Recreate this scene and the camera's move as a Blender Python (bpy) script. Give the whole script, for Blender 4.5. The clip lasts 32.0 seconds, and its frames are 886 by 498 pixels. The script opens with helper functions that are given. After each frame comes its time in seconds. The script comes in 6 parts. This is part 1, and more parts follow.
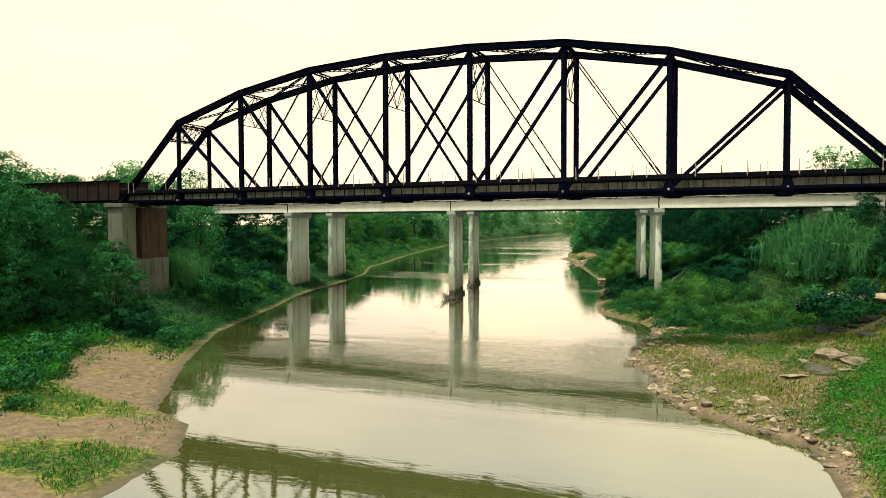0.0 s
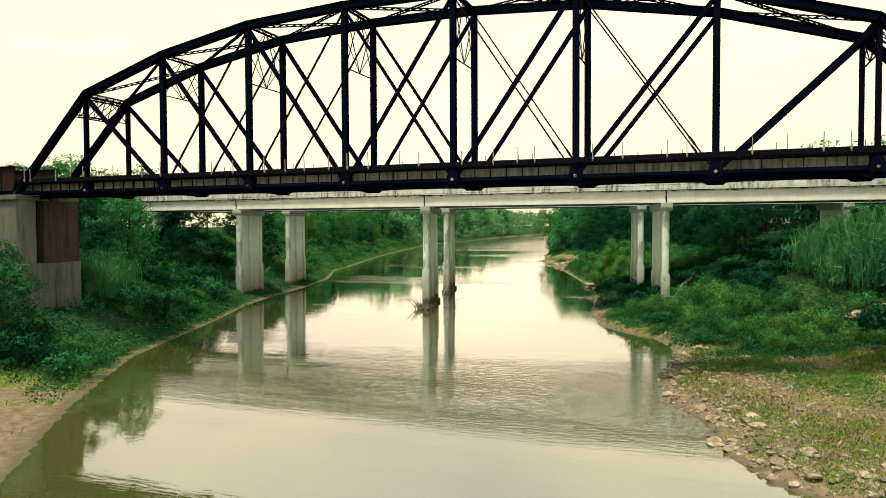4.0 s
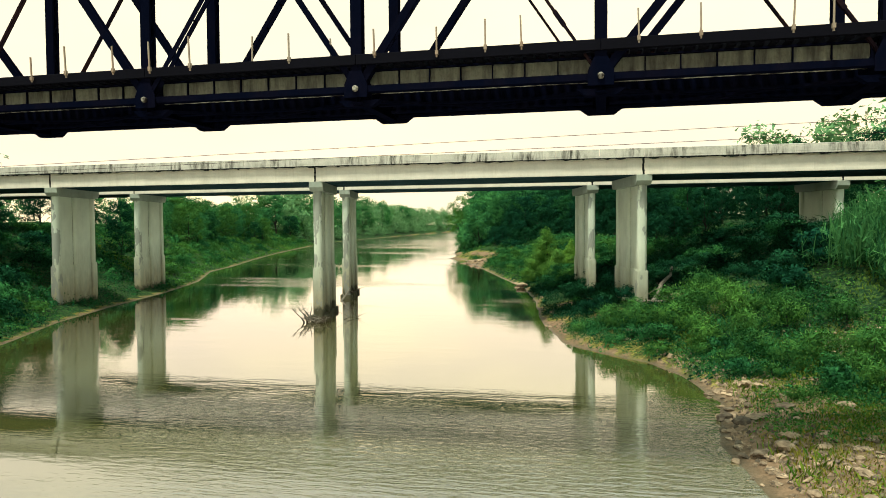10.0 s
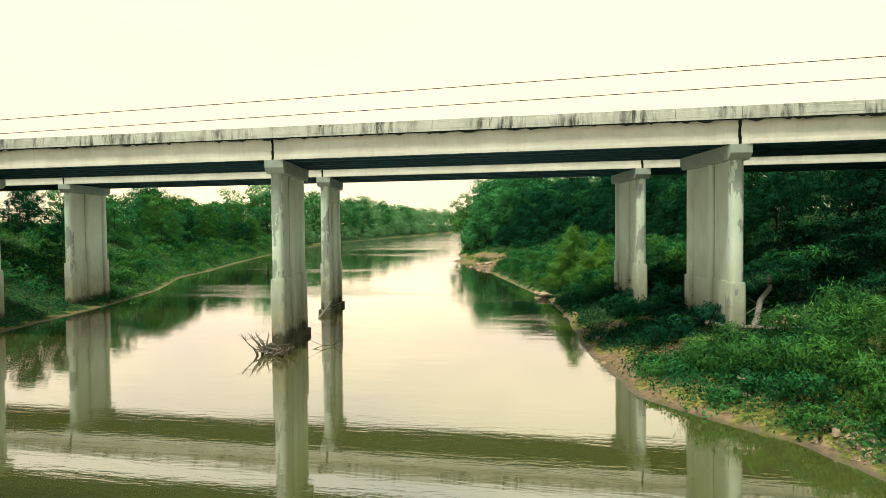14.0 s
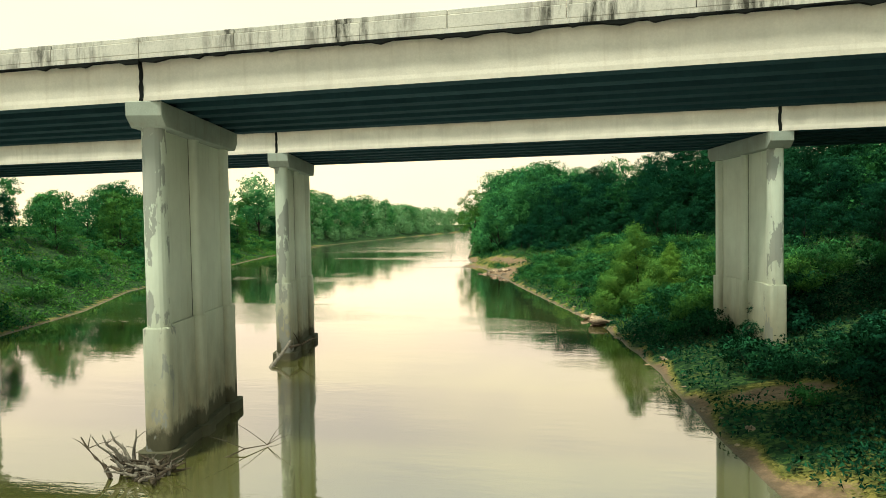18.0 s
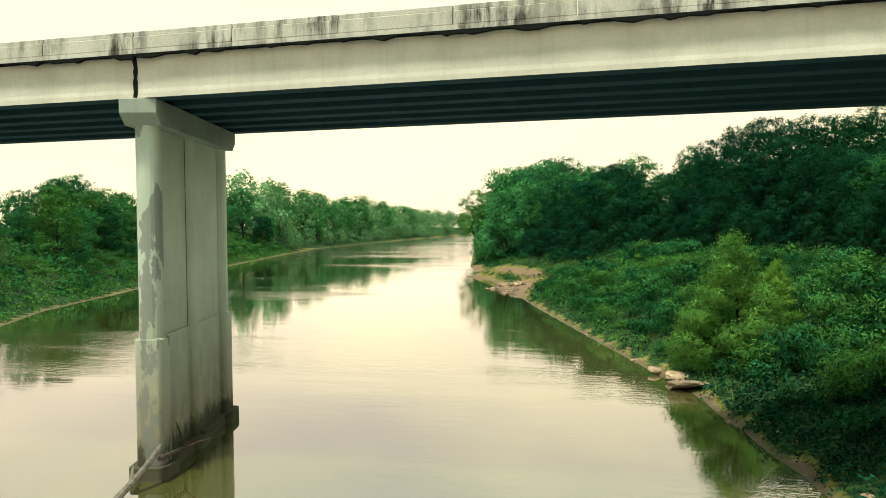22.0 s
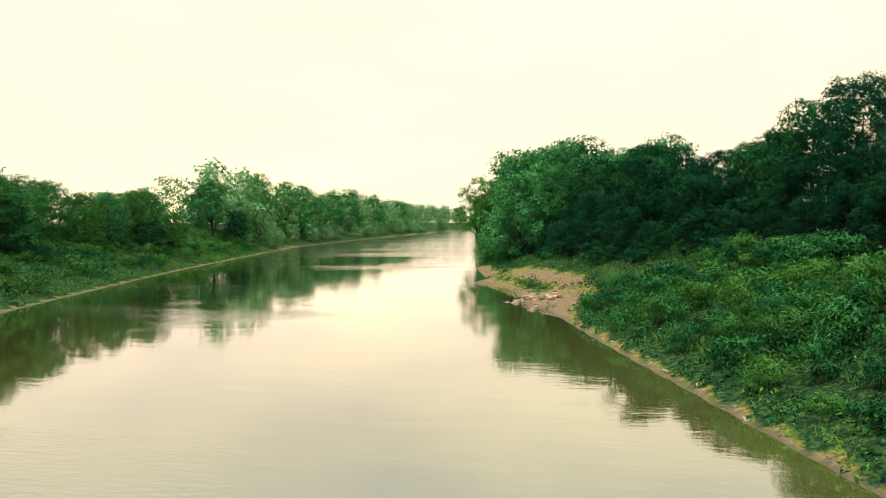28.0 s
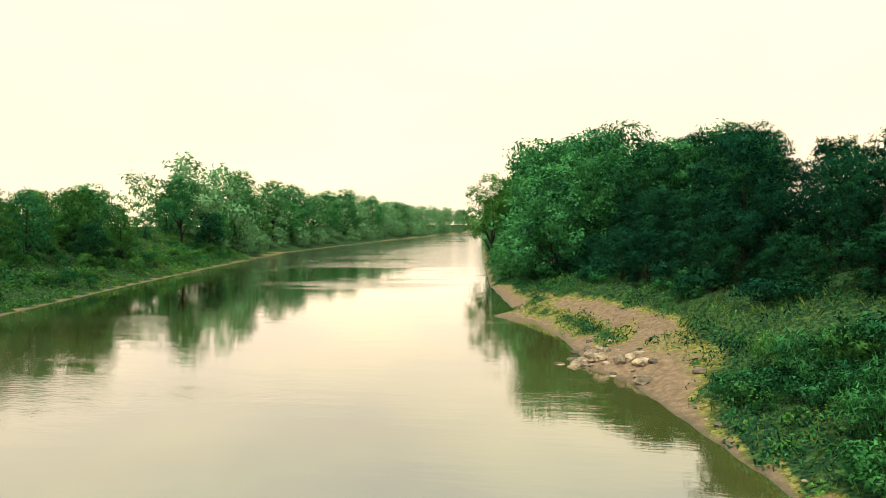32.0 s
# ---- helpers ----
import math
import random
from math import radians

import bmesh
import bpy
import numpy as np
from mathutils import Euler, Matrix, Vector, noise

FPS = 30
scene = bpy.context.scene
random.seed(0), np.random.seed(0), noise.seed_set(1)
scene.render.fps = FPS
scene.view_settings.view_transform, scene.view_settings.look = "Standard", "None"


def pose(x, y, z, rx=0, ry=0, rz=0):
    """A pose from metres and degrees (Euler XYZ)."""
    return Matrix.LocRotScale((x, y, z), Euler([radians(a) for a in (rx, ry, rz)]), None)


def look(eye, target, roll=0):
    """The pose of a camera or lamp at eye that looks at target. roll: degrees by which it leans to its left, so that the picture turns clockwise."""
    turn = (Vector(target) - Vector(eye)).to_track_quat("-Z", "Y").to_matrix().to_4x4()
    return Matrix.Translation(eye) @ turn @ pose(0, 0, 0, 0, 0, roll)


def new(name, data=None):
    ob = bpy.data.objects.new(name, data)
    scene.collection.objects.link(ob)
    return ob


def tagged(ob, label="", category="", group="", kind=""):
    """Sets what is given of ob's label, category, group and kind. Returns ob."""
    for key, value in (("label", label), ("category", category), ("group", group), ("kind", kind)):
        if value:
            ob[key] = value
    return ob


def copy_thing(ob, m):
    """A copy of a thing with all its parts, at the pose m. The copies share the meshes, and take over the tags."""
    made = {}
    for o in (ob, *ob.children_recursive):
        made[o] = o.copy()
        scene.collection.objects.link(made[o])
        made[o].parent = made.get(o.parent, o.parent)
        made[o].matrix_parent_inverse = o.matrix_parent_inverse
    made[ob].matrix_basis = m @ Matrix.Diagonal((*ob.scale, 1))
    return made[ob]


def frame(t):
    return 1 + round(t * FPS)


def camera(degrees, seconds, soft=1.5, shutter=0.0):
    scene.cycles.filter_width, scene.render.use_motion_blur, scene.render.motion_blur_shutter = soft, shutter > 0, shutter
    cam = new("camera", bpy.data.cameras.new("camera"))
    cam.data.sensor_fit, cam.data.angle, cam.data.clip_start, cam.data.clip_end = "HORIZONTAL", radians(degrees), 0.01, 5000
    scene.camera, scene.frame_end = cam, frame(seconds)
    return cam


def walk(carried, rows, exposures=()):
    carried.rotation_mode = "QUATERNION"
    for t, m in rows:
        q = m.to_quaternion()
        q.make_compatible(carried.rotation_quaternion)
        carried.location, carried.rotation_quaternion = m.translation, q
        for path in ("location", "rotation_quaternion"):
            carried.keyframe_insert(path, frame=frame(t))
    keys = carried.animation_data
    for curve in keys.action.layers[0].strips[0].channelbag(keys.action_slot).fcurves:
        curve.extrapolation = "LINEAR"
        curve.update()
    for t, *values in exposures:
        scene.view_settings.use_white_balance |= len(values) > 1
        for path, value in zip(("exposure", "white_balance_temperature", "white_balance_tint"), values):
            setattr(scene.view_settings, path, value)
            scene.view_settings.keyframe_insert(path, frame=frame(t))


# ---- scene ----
# the camera and its flight: metres above the water, x along the bridges, y down the river
cam = camera(65.15, 32.0, 0.9)
ROWS = [
    (0.0, 0.41, -125.35, 11.08, 23.59, -2.04, 0.20),
    (0.5, -0.44, -123.59, 10.92, 23.64, -2.12, 0.30),
    (1.0, -1.24, -121.87, 10.78, 23.63, -2.18, 0.33),
    (1.5, -2.01, -120.16, 10.68, 23.49, -2.21, 0.34),
    (2.0, -2.75, -118.47, 10.63, 22.69, -2.13, 0.31),
    (2.5, -3.48, -116.86, 10.60, 22.56, -1.99, 0.22),
    (4.5, -6.24, -111.65, 10.56, 19.89, -1.84, 0.22),
    (5.0, -6.98, -110.04, 10.54, 18.19, -1.78, 0.12),
    (5.5, -7.70, -108.37, 10.48, 15.44, -1.78, -0.02),
    (6.0, -8.44, -106.63, 10.36, 14.25, -1.78, -0.06),
    (6.5, -9.10, -104.90, 10.20, 13.97, -1.79, 0.12),
    (7.0, -9.77, -103.11, 9.96, 13.69, -1.84, 0.16),
    (7.5, -10.45, -101.23, 9.63, 13.22, -1.85, 0.18),
    (8.0, -11.14, -99.29, 9.31, 12.84, -1.92, 0.21),
    (8.5, -11.80, -97.34, 9.08, 12.78, -1.98, 0.27),
    (9.0, -12.40, -95.42, 9.00, 12.78, -1.93, 0.32),
    (9.5, -13.02, -93.51, 8.97, 12.78, -1.96, 0.38),
    (10.0, -13.60, -91.56, 8.95, 12.79, -1.97, 0.41),
    (10.5, -14.18, -89.56, 8.93, 12.83, -1.94, 0.48),
    (11.0, -14.75, -87.52, 8.91, 12.89, -1.92, 0.53),
    (11.5, -15.28, -85.42, 8.87, 12.78, -1.91, 0.51),
    (12.0, -15.79, -83.23, 8.76, 12.65, -1.93, 0.55),
    (12.5, -16.31, -80.97, 8.68, 12.71, -1.92, 0.57),
    (13.0, -16.83, -78.69, 8.61, 12.75, -1.91, 0.61),
    (13.5, -17.35, -76.42, 8.55, 12.81, -1.92, 0.61),
    (14.0, -17.91, -74.12, 8.49, 12.93, -1.89, 0.59),
    (14.5, -18.59, -71.75, 8.47, 12.91, -1.84, 0.56),
    (16.5, -21.14, -61.76, 8.52, 13.31, -1.90, 1.05),
    (17.0, -21.98, -58.74, 8.51, 13.36, -1.91, 0.94),
    (17.5, -22.82, -55.60, 8.52, 13.35, -1.88, 0.94),
    (18.0, -23.65, -52.34, 8.51, 13.30, -1.91, 0.94),
    (18.5, -24.48, -49.03, 8.48, 13.24, -1.86, 0.92),
    (19.0, -25.28, -45.70, 8.39, 13.18, -1.81, 0.75),
    (19.5, -26.02, -42.30, 8.33, 13.22, -1.90, 0.69),
    (20.0, -26.75, -39.09, 8.33, 13.25, -1.78, 0.63),
    (20.5, -27.37, -36.39, 8.41, 13.27, -1.77, 0.60),
    (21.0, -27.86, -34.37, 8.54, 13.26, -1.69, 0.66),
    (21.5, -28.18, -33.17, 8.68, 13.27, -1.66, 0.49),
    (22.0, -28.41, -32.44, 8.78, 13.25, -1.72, 0.48),
    (22.5, -28.63, -31.76, 8.78, 13.21, -1.96, 0.58),
    (23.0, -28.91, -30.74, 8.72, 13.19, -2.00, 0.78),
    (23.5, -29.32, -29.32, 8.62, 13.19, -2.08, 0.71),
    (24.0, -29.80, -27.56, 8.54, 13.15, -2.07, 0.63),
    (24.5, -30.33, -25.51, 8.48, 13.13, -2.05, 0.56),
    (25.0, -30.93, -23.23, 8.44, 13.04, -2.06, 0.56),
    (25.5, -31.59, -20.83, 8.43, 12.98, -2.06, 0.67),
    (27.5, -34.94, -8.99, 8.26, 12.73, -2.10, 0.91),
    (28.0, -35.76, -5.64, 8.36, 12.71, -2.09, 0.94),
    (28.5, -36.61, -2.23, 8.47, 12.69, -2.05, 0.94),
    (29.0, -37.50, 1.21, 8.59, 12.66, -2.05, 0.95),
    (29.5, -38.42, 4.68, 8.71, 12.65, -2.05, 0.95),
    (30.0, -39.39, 8.16, 8.82, 12.64, -2.10, 0.93),
    (30.5, -40.36, 11.60, 8.92, 12.63, -2.10, 0.88),
    (31.0, -41.24, 14.96, 9.01, 12.64, -2.04, 0.84),
    (31.5, -42.00, 18.20, 9.08, 12.70, -1.97, 0.80),
    (32.0, -42.67, 21.35, 9.13, 12.81, -1.94, 0.78),
]
walk(cam, [(t, pose(x, y, z, 90 + pitch, roll, yaw)) for t, x, y, z, yaw, pitch, roll in ROWS], ((0.0, 0.28, 6500, 9.5), (7.0, 0.28, 6500, 7.5), (11.0, 0.29, 6500, 6.0), (25.0, 0.29, 6500, 6.0), (28.0, 0.26, 6500, 10.0), (32.0, 0.26, 6500, 10.5)))

# ---- sky, sun and light ----
world = bpy.data.worlds.new("overcast_sky")
scene.world = world
world.use_nodes = True
wn, wl = world.node_tree.nodes, world.node_tree.links
wn.clear()
SUN_ELEV, SUN_ROT = radians(72), radians(205)
sky = wn.new("ShaderNodeTexSky")
sky.sky_type, sky.sun_disc, sky.sun_elevation, sky.sun_rotation = "NISHITA", False, SUN_ELEV, SUN_ROT
sky_dim = wn.new("ShaderNodeVectorMath")
sky_dim.operation = "SCALE"
sky_dim.inputs["Scale"].default_value = 0.12
wl.new(sky.outputs[0], sky_dim.inputs[0])
coord = wn.new("ShaderNodeTexCoord")
squash = wn.new("ShaderNodeMapping")
squash.inputs["Scale"].default_value = (1.0, 1.0, 2.6)
wl.new(coord.outputs["Generated"], squash.inputs[0])
puffs = wn.new("ShaderNodeTexNoise")
puffs.inputs["Scale"].default_value, puffs.inputs["Detail"].default_value, puffs.inputs["Roughness"].default_value = 2.3, 4.0, 0.5
wl.new(squash.outputs[0], puffs.inputs["Vector"])
cloud = wn.new("ShaderNodeValToRGB")
cloud.color_ramp.elements[0].position, cloud.color_ramp.elements[0].color = 0.36, (0.84, 0.84, 0.90, 1)
cloud.color_ramp.elements[1].position, cloud.color_ramp.elements[1].color = 0.64, (1.12, 1.10, 0.98, 1)
wl.new(puffs.outputs[0], cloud.inputs[0])
# an overcast sky: creamy near the horizon, brighter and cooler overhead
rise = wn.new("ShaderNodeSeparateXYZ")
wl.new(coord.outputs["Generated"], rise.inputs[0])
dome = wn.new("ShaderNodeValToRGB")
for _ in range(4):
    dome.color_ramp.elements.new(0.5)
for e, (p, c) in zip(dome.color_ramp.elements, ((0.0, (1.5, 1.25, 0.77)), (0.05, (1.38, 1.13, 0.74)), (0.12, (1.24, 1.03, 0.71)), (0.30, (1.09, 1.01, 0.74)), (0.46, (0.78, 0.87, 0.82)), (1.0, (0.95, 1.4, 1.38)))):
    e.position, e.color = p, (*c, 1)
wl.new(rise.outputs["Z"], dome.inputs[0])
clouds = wn.new("ShaderNodeMix")
clouds.data_type, clouds.blend_type = "RGBA", "MULTIPLY"
clouds.inputs["Factor"].default_value = 1.0
wl.new(dome.outputs[0], clouds.inputs["A"])
wl.new(cloud.outputs[0], clouds.inputs["B"])
cover = wn.new("ShaderNodeMix")
cover.data_type = "RGBA"
cover.inputs["Factor"].default_value = 0.93
wl.new(sky_dim.outputs[0], cover.inputs["A"])
wl.new(clouds.outputs["Result"], cover.inputs["B"])
bg = wn.new("ShaderNodeBackground")
bg.inputs["Strength"].default_value = 1.0
wl.new(cover.outputs["Result"], bg.inputs["Color"])
wo = wn.new("ShaderNodeOutputWorld")
wl.new(bg.outputs[0], wo.inputs[0])
sun = new("sun", bpy.data.lights.new("sun", "SUN"))
sun.data.energy, sun.data.angle, sun.data.color = 5.0, radians(7), (1.0, 0.98, 0.86)
sun_way = Vector((math.cos(SUN_ELEV) * math.sin(SUN_ROT), math.cos(SUN_ELEV) * math.cos(SUN_ROT), math.sin(SUN_ELEV)))
sun.matrix_world = look(sun_way * 200, (0, 0, 0))


# ---- materials ----
def shader(name):
    m = bpy.data.materials.new(name)
    m.use_nodes = True
    nt = m.node_tree
    nt.nodes["Principled BSDF"].inputs["Specular IOR Level"].default_value = 0.04
    return m, nt, nt.nodes["Principled BSDF"]


def link(nt, a, b):
    nt.links.new(a, b)


def noise_node(nt, scale, detail=4.0, rough=0.55, stretch=None):
    tc = nt.nodes.new("ShaderNodeTexCoord")
    out = tc.outputs["Object"]
    if stretch:
        mp = nt.nodes.new("ShaderNodeMapping")
        mp.inputs["Scale"].default_value = stretch
        link(nt, out, mp.inputs[0])
        out = mp.outputs[0]
    n = nt.nodes.new("ShaderNodeTexNoise")
    n.inputs["Scale"].default_value, n.inputs["Detail"].default_value, n.inputs["Roughness"].default_value = scale, detail, rough
    link(nt, out, n.inputs["Vector"])
    return n.outputs[0]


def world_noise(nt, scale, detail=4.0, rough=0.55, stretch=(1, 1, 1)):
    g = nt.nodes.new("ShaderNodeNewGeometry")
    mp = nt.nodes.new("ShaderNodeMapping")
    mp.inputs["Scale"].default_value = stretch
    link(nt, g.outputs["Position"], mp.inputs[0])
    n = nt.nodes.new("ShaderNodeTexNoise")
    n.inputs["Scale"].default_value, n.inputs["Detail"].default_value, n.inputs["Roughness"].default_value = scale, detail, rough
    link(nt, mp.outputs[0], n.inputs["Vector"])
    return n.outputs[0]


def ramp(nt, src, stops):
    r = nt.nodes.new("ShaderNodeValToRGB")
    while len(r.color_ramp.elements) < len(stops):
        r.color_ramp.elements.new(0.5)
    for e, (p, c) in zip(r.color_ramp.elements, stops):
        e.position = p
        e.color = (*c, 1) if len(c) == 3 else c
    link(nt, src, r.inputs[0])
    return r.outputs[0]


def grey_ramp(nt, src, a, b):
    return ramp(nt, src, [(a, (0, 0, 0)), (b, (1, 1, 1))])


def mix(nt, fac, a, b, mode="MIX"):
    m = nt.nodes.new("ShaderNodeMix")
    m.data_type, m.blend_type = "RGBA", mode
    for socket, v in (("Factor", fac), ("A", a), ("B", b)):
        if isinstance(v, (int, float)):
            m.inputs[socket].default_value = v if socket == "Factor" else (v, v, v, 1)
        elif isinstance(v, tuple):
            m.inputs[socket].default_value = (*v, 1)
        else:
            link(nt, v, m.inputs[socket])
    return m.outputs["Result"]


def maths(nt, op, a, b=0.0):
    m = nt.nodes.new("ShaderNodeMath")
    m.operation = op
    for i, v in enumerate((a, b)):
        if isinstance(v, (int, float)):
            m.inputs[i].default_value = v
        else:
            link(nt, v, m.inputs[i])
    return m.outputs[0]


def bump(nt, bsdf, height, strength, dist):
    b = nt.nodes.new("ShaderNodeBump")
    b.inputs["Strength"].default_value, b.inputs["Distance"].default_value = strength, dist
    link(nt, height, b.inputs["Height"])
    link(nt, b.outputs[0], bsdf.inputs["Normal"])
    return b


def concrete(name, base, stain, stain_amount=0.5, streak=True, scale=1.0, rough=0.88):
    m, nt, b = shader(name)
    grain = world_noise(nt, 14 * scale, 6, 0.65)
    blot = world_noise(nt, 0.7 * scale, 5, 0.6)
    c = mix(nt, grey_ramp(nt, blot, 0.35, 0.7), base, tuple(v * 0.8 for v in base))
    c = mix(nt, maths(nt, "MULTIPLY", grey_ramp(nt, grain, 0.35, 0.75), 0.25), c, tuple(v * 0.55 for v in base))
    if streak:
        runs = world_noise(nt, 2.2, 5, 0.6, (1.6, 1.6, 0.12))
        c = mix(nt, maths(nt, "MULTIPLY", grey_ramp(nt, runs, 0.52, 0.74), stain_amount), c, stain)
    ri = nt.nodes.new("ShaderNodeObjectInfo")
    tone = ramp(nt, ri.outputs["Random"], [(0, (0.9, 0.9, 0.9)), (1, (1.06, 1.05, 1.03))])
    c = mix(nt, 1.0, c, tone, "MULTIPLY")
    link(nt, c, b.inputs["Base Color"])
    b.inputs["Roughness"].default_value = rough
    bump(nt, b, grain, 0.35, 0.02)
    return m


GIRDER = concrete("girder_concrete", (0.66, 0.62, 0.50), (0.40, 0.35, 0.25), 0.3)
CAP = concrete("cap_concrete", (0.34, 0.38, 0.305), (0.24, 0.22, 0.17), 0.5)
DARK_EDGE = concrete("moss_and_dark_joint", (0.012, 0.014, 0.012), (0.007, 0.008, 0.007), 0.5)
# beam concrete with the shade under the deck put into its colour
SHADED_BEAM = concrete("beam_shaded_concrete", (0.026, 0.062, 0.066), (0.016, 0.036, 0.04), 0.4)
# slab concrete made near black: the dark beneath the deck is in the colour
SHADED_UNDER = concrete("shaded_deck_underside", (0.010, 0.015, 0.017), (0.008, 0.01, 0.012), 0.4)
BRIDGE_SEAT = concrete("old_pier_concrete", (0.15, 0.148, 0.105), (0.028, 0.025, 0.018), 0.9, scale=1.2)


def pier_concrete(name, flaking):
    m, nt, b = shader(name)
    grain = world_noise(nt, 13, 6, 0.65)
    blot = world_noise(nt, 0.55, 5, 0.6)
    c = mix(nt, grey_ramp(nt, blot, 0.3, 0.72), (0.56, 0.605, 0.465), (0.47, 0.51, 0.39))
    runs = world_noise(nt, 2.0, 5, 0.62, (2.2, 2.2, 0.14))
    c = mix(nt, maths(nt, "MULTIPLY", grey_ramp(nt, runs, 0.54, 0.76), 0.22), c, (0.24, 0.23, 0.17))
    # silt left by floods below the high-water mark, ragged along its top
    g = nt.nodes.new("ShaderNodeNewGeometry")
    sep = nt.nodes.new("ShaderNodeSeparateXYZ")
    link(nt, g.outputs["Position"], sep.inputs[0])
    level = maths(nt, "ADD", sep.outputs["Z"], maths(nt, "MULTIPLY", world_noise(nt, 0.9, 4, 0.6, (1, 1, 0.3)), -3.0))
    silt = maths(nt, "SUBTRACT", 1.0, grey_ramp(nt, maths(nt, "DIVIDE", level, 8.0), 0.0, 0.72))
    c = mix(nt, maths(nt, "MULTIPLY", silt, 0.85), c, ramp(nt, world_noise(nt, 1.6, 5, 0.6, (1, 1, 0.5)), [(0.3, (0.12, 0.098, 0.05)), (0.7, (0.25, 0.205, 0.115))]))
    moss = maths(nt, "SUBTRACT", 1.0, grey_ramp(nt, maths(nt, "ADD", maths(nt, "DIVIDE", sep.outputs["Z"], 3.0), maths(nt, "MULTIPLY", world_noise(nt, 2.5, 5, 0.7, (1, 1, 0.5)), -0.6)), -0.06, 0.16))
    c = mix(nt, maths(nt, "MULTIPLY", moss, 0.8), c, (0.03, 0.03, 0.016))
    # grey patches where the wash has flaked off
    flake = world_noise(nt, 0.75, 6, 0.62, (1.2, 1.2, 0.45))
    c = mix(nt, maths(nt, "MULTIPLY", grey_ramp(nt, flake, 0.53, 0.545), flaking), c, (0.20, 0.205, 0.175))
    pits = world_noise(nt, 3.6, 3, 0.5)
    c = mix(nt, grey_ramp(nt, pits, 0.78, 0.82), c, (0.07, 0.06, 0.045))
    link(nt, c, b.inputs["Base Color"])
    b.inputs["Roughness"].default_value = 0.85
    bump(nt, b, grain, 0.35, 0.02)
    return m


PIER = pier_concrete("pier_concrete", 0.0)
PIER_END = pier_concrete("flaking_pier_concrete", 0.75)


def parapet_concrete():
    m, nt, b = shader("parapet_concrete")
    grain = world_noise(nt, 14, 6, 0.65)
    c = mix(nt, grey_ramp(nt, world_noise(nt, 0.8, 5, 0.6), 0.35, 0.7), (0.56, 0.54, 0.45), (0.46, 0.44, 0.365))
    runs = world_noise(nt, 2.4, 6, 0.72, (1.0, 1.0, 0.16))
    where = grey_ramp(nt, world_noise(nt, 0.33, 4, 0.6), 0.40, 0.62)
    c = mix(nt, maths(nt, "MULTIPLY", maths(nt, "MULTIPLY", grey_ramp(nt, runs, 0.44, 0.58), where), 0.97), c, (0.03, 0.03, 0.022))
    c = mix(nt, maths(nt, "MULTIPLY", grey_ramp(nt, grain, 0.45, 0.8), 0.4), c, (0.18, 0.17, 0.13))
    link(nt, c, b.inputs["Base Color"])
    b.inputs["Roughness"].default_value = 0.9
    bump(nt, b, grain, 0.45, 0.02)
    return m


PARAPET = parapet_concrete()


def steel(name, base, rust, rust_amount, rough=0.6, scale=1.0):
    m, nt, b = shader(name)
    grain = world_noise(nt, 9 * scale, 6, 0.7)
    big = world_noise(nt, 0.9 * scale, 5, 0.65, (1, 1, 0.5))
    c = mix(nt, maths(nt, "MULTIPLY", grey_ramp(nt, big, 0.42, 0.66), rust_amount), base, rust)
    c = mix(nt, maths(nt, "MULTIPLY", grey_ramp(nt, grain, 0.45, 0.7), 0.5), c, tuple(v * 0.6 for v in base))
    link(nt, c, b.inputs["Base Color"])
    b.inputs["Roughness"].default_value, b.inputs["Specular IOR Level"].default_value = rough, 0.0
    bump(nt, b, grain, 0.3, 0.01)
    return m


BLACK_STEEL = steel("black_weathered_steel", (0.002, 0.003, 0.009), (0.006, 0.005, 0.010), 0.55, 0.8)
ROD_STEEL = steel("rusting_rod_steel", (0.006, 0.005, 0.009), (0.028, 0.013, 0.011), 0.7, 0.8)
RUSTY_PLATE = steel("rusty_girder_plate", (0.022, 0.018, 0.016), (0.045, 0.022, 0.015), 0.9, 0.8, 1.4)


def painted_web():
    m, nt, b = shader("faded_girder_web")
    grain = world_noise(nt, 10, 6, 0.7)
    runs = world_noise(nt, 2.4, 5, 0.65, (1.4, 1.4, 0.25))
    c = mix(nt, grey_ramp(nt, runs, 0.38, 0.66), (0.17, 0.175, 0.135), (0.06, 0.058, 0.05))
    c = mix(nt, maths(nt, "MULTIPLY", grey_ramp(nt, grain, 0.5, 0.75), 0.5), c, (0.05, 0.028, 0.02))
    link(nt, c, b.inputs["Base Color"])
    b.inputs["Roughness"].default_value = 0.75
    bump(nt, b, grain, 0.3, 0.01)
    return m


WEB = painted_web()
FLAKED = steel("flaking_pale_flange", (0.02, 0.016, 0.015), (0.42, 0.39, 0.31), 0.95, 0.85, 3.5)
TIMBER = concrete("creosoted_timber", (0.004, 0.004, 0.007), (0.003, 0.003, 0.004), 0.6)
STAKE = steel("galvanised_stake", (0.30, 0.25, 0.19), (0.28, 0.15, 0.09), 0.6)
WIRE = steel("weathered_wire", (0.035, 0.018, 0.022), (0.06, 0.03, 0.03), 0.5)


def bark_mat(name, c1, c2):
    m, nt, b = shader(name)
    n = noise_node(nt, 5, 5, 0.65, (2, 2, 0.35))
    link(nt, ramp(nt, n, [(0.3, c2), (0.7, c1)]), b.inputs["Base Color"])
    b.inputs["Roughness"].default_value = 0.9
    bump(nt, b, n, 0.6, 0.03)
    return m


BARK = bark_mat("bark", (0.032, 0.029, 0.024), (0.012, 0.011, 0.009))
DRIFT = bark_mat("driftwood", (0.21, 0.185, 0.14), (0.07, 0.06, 0.045))
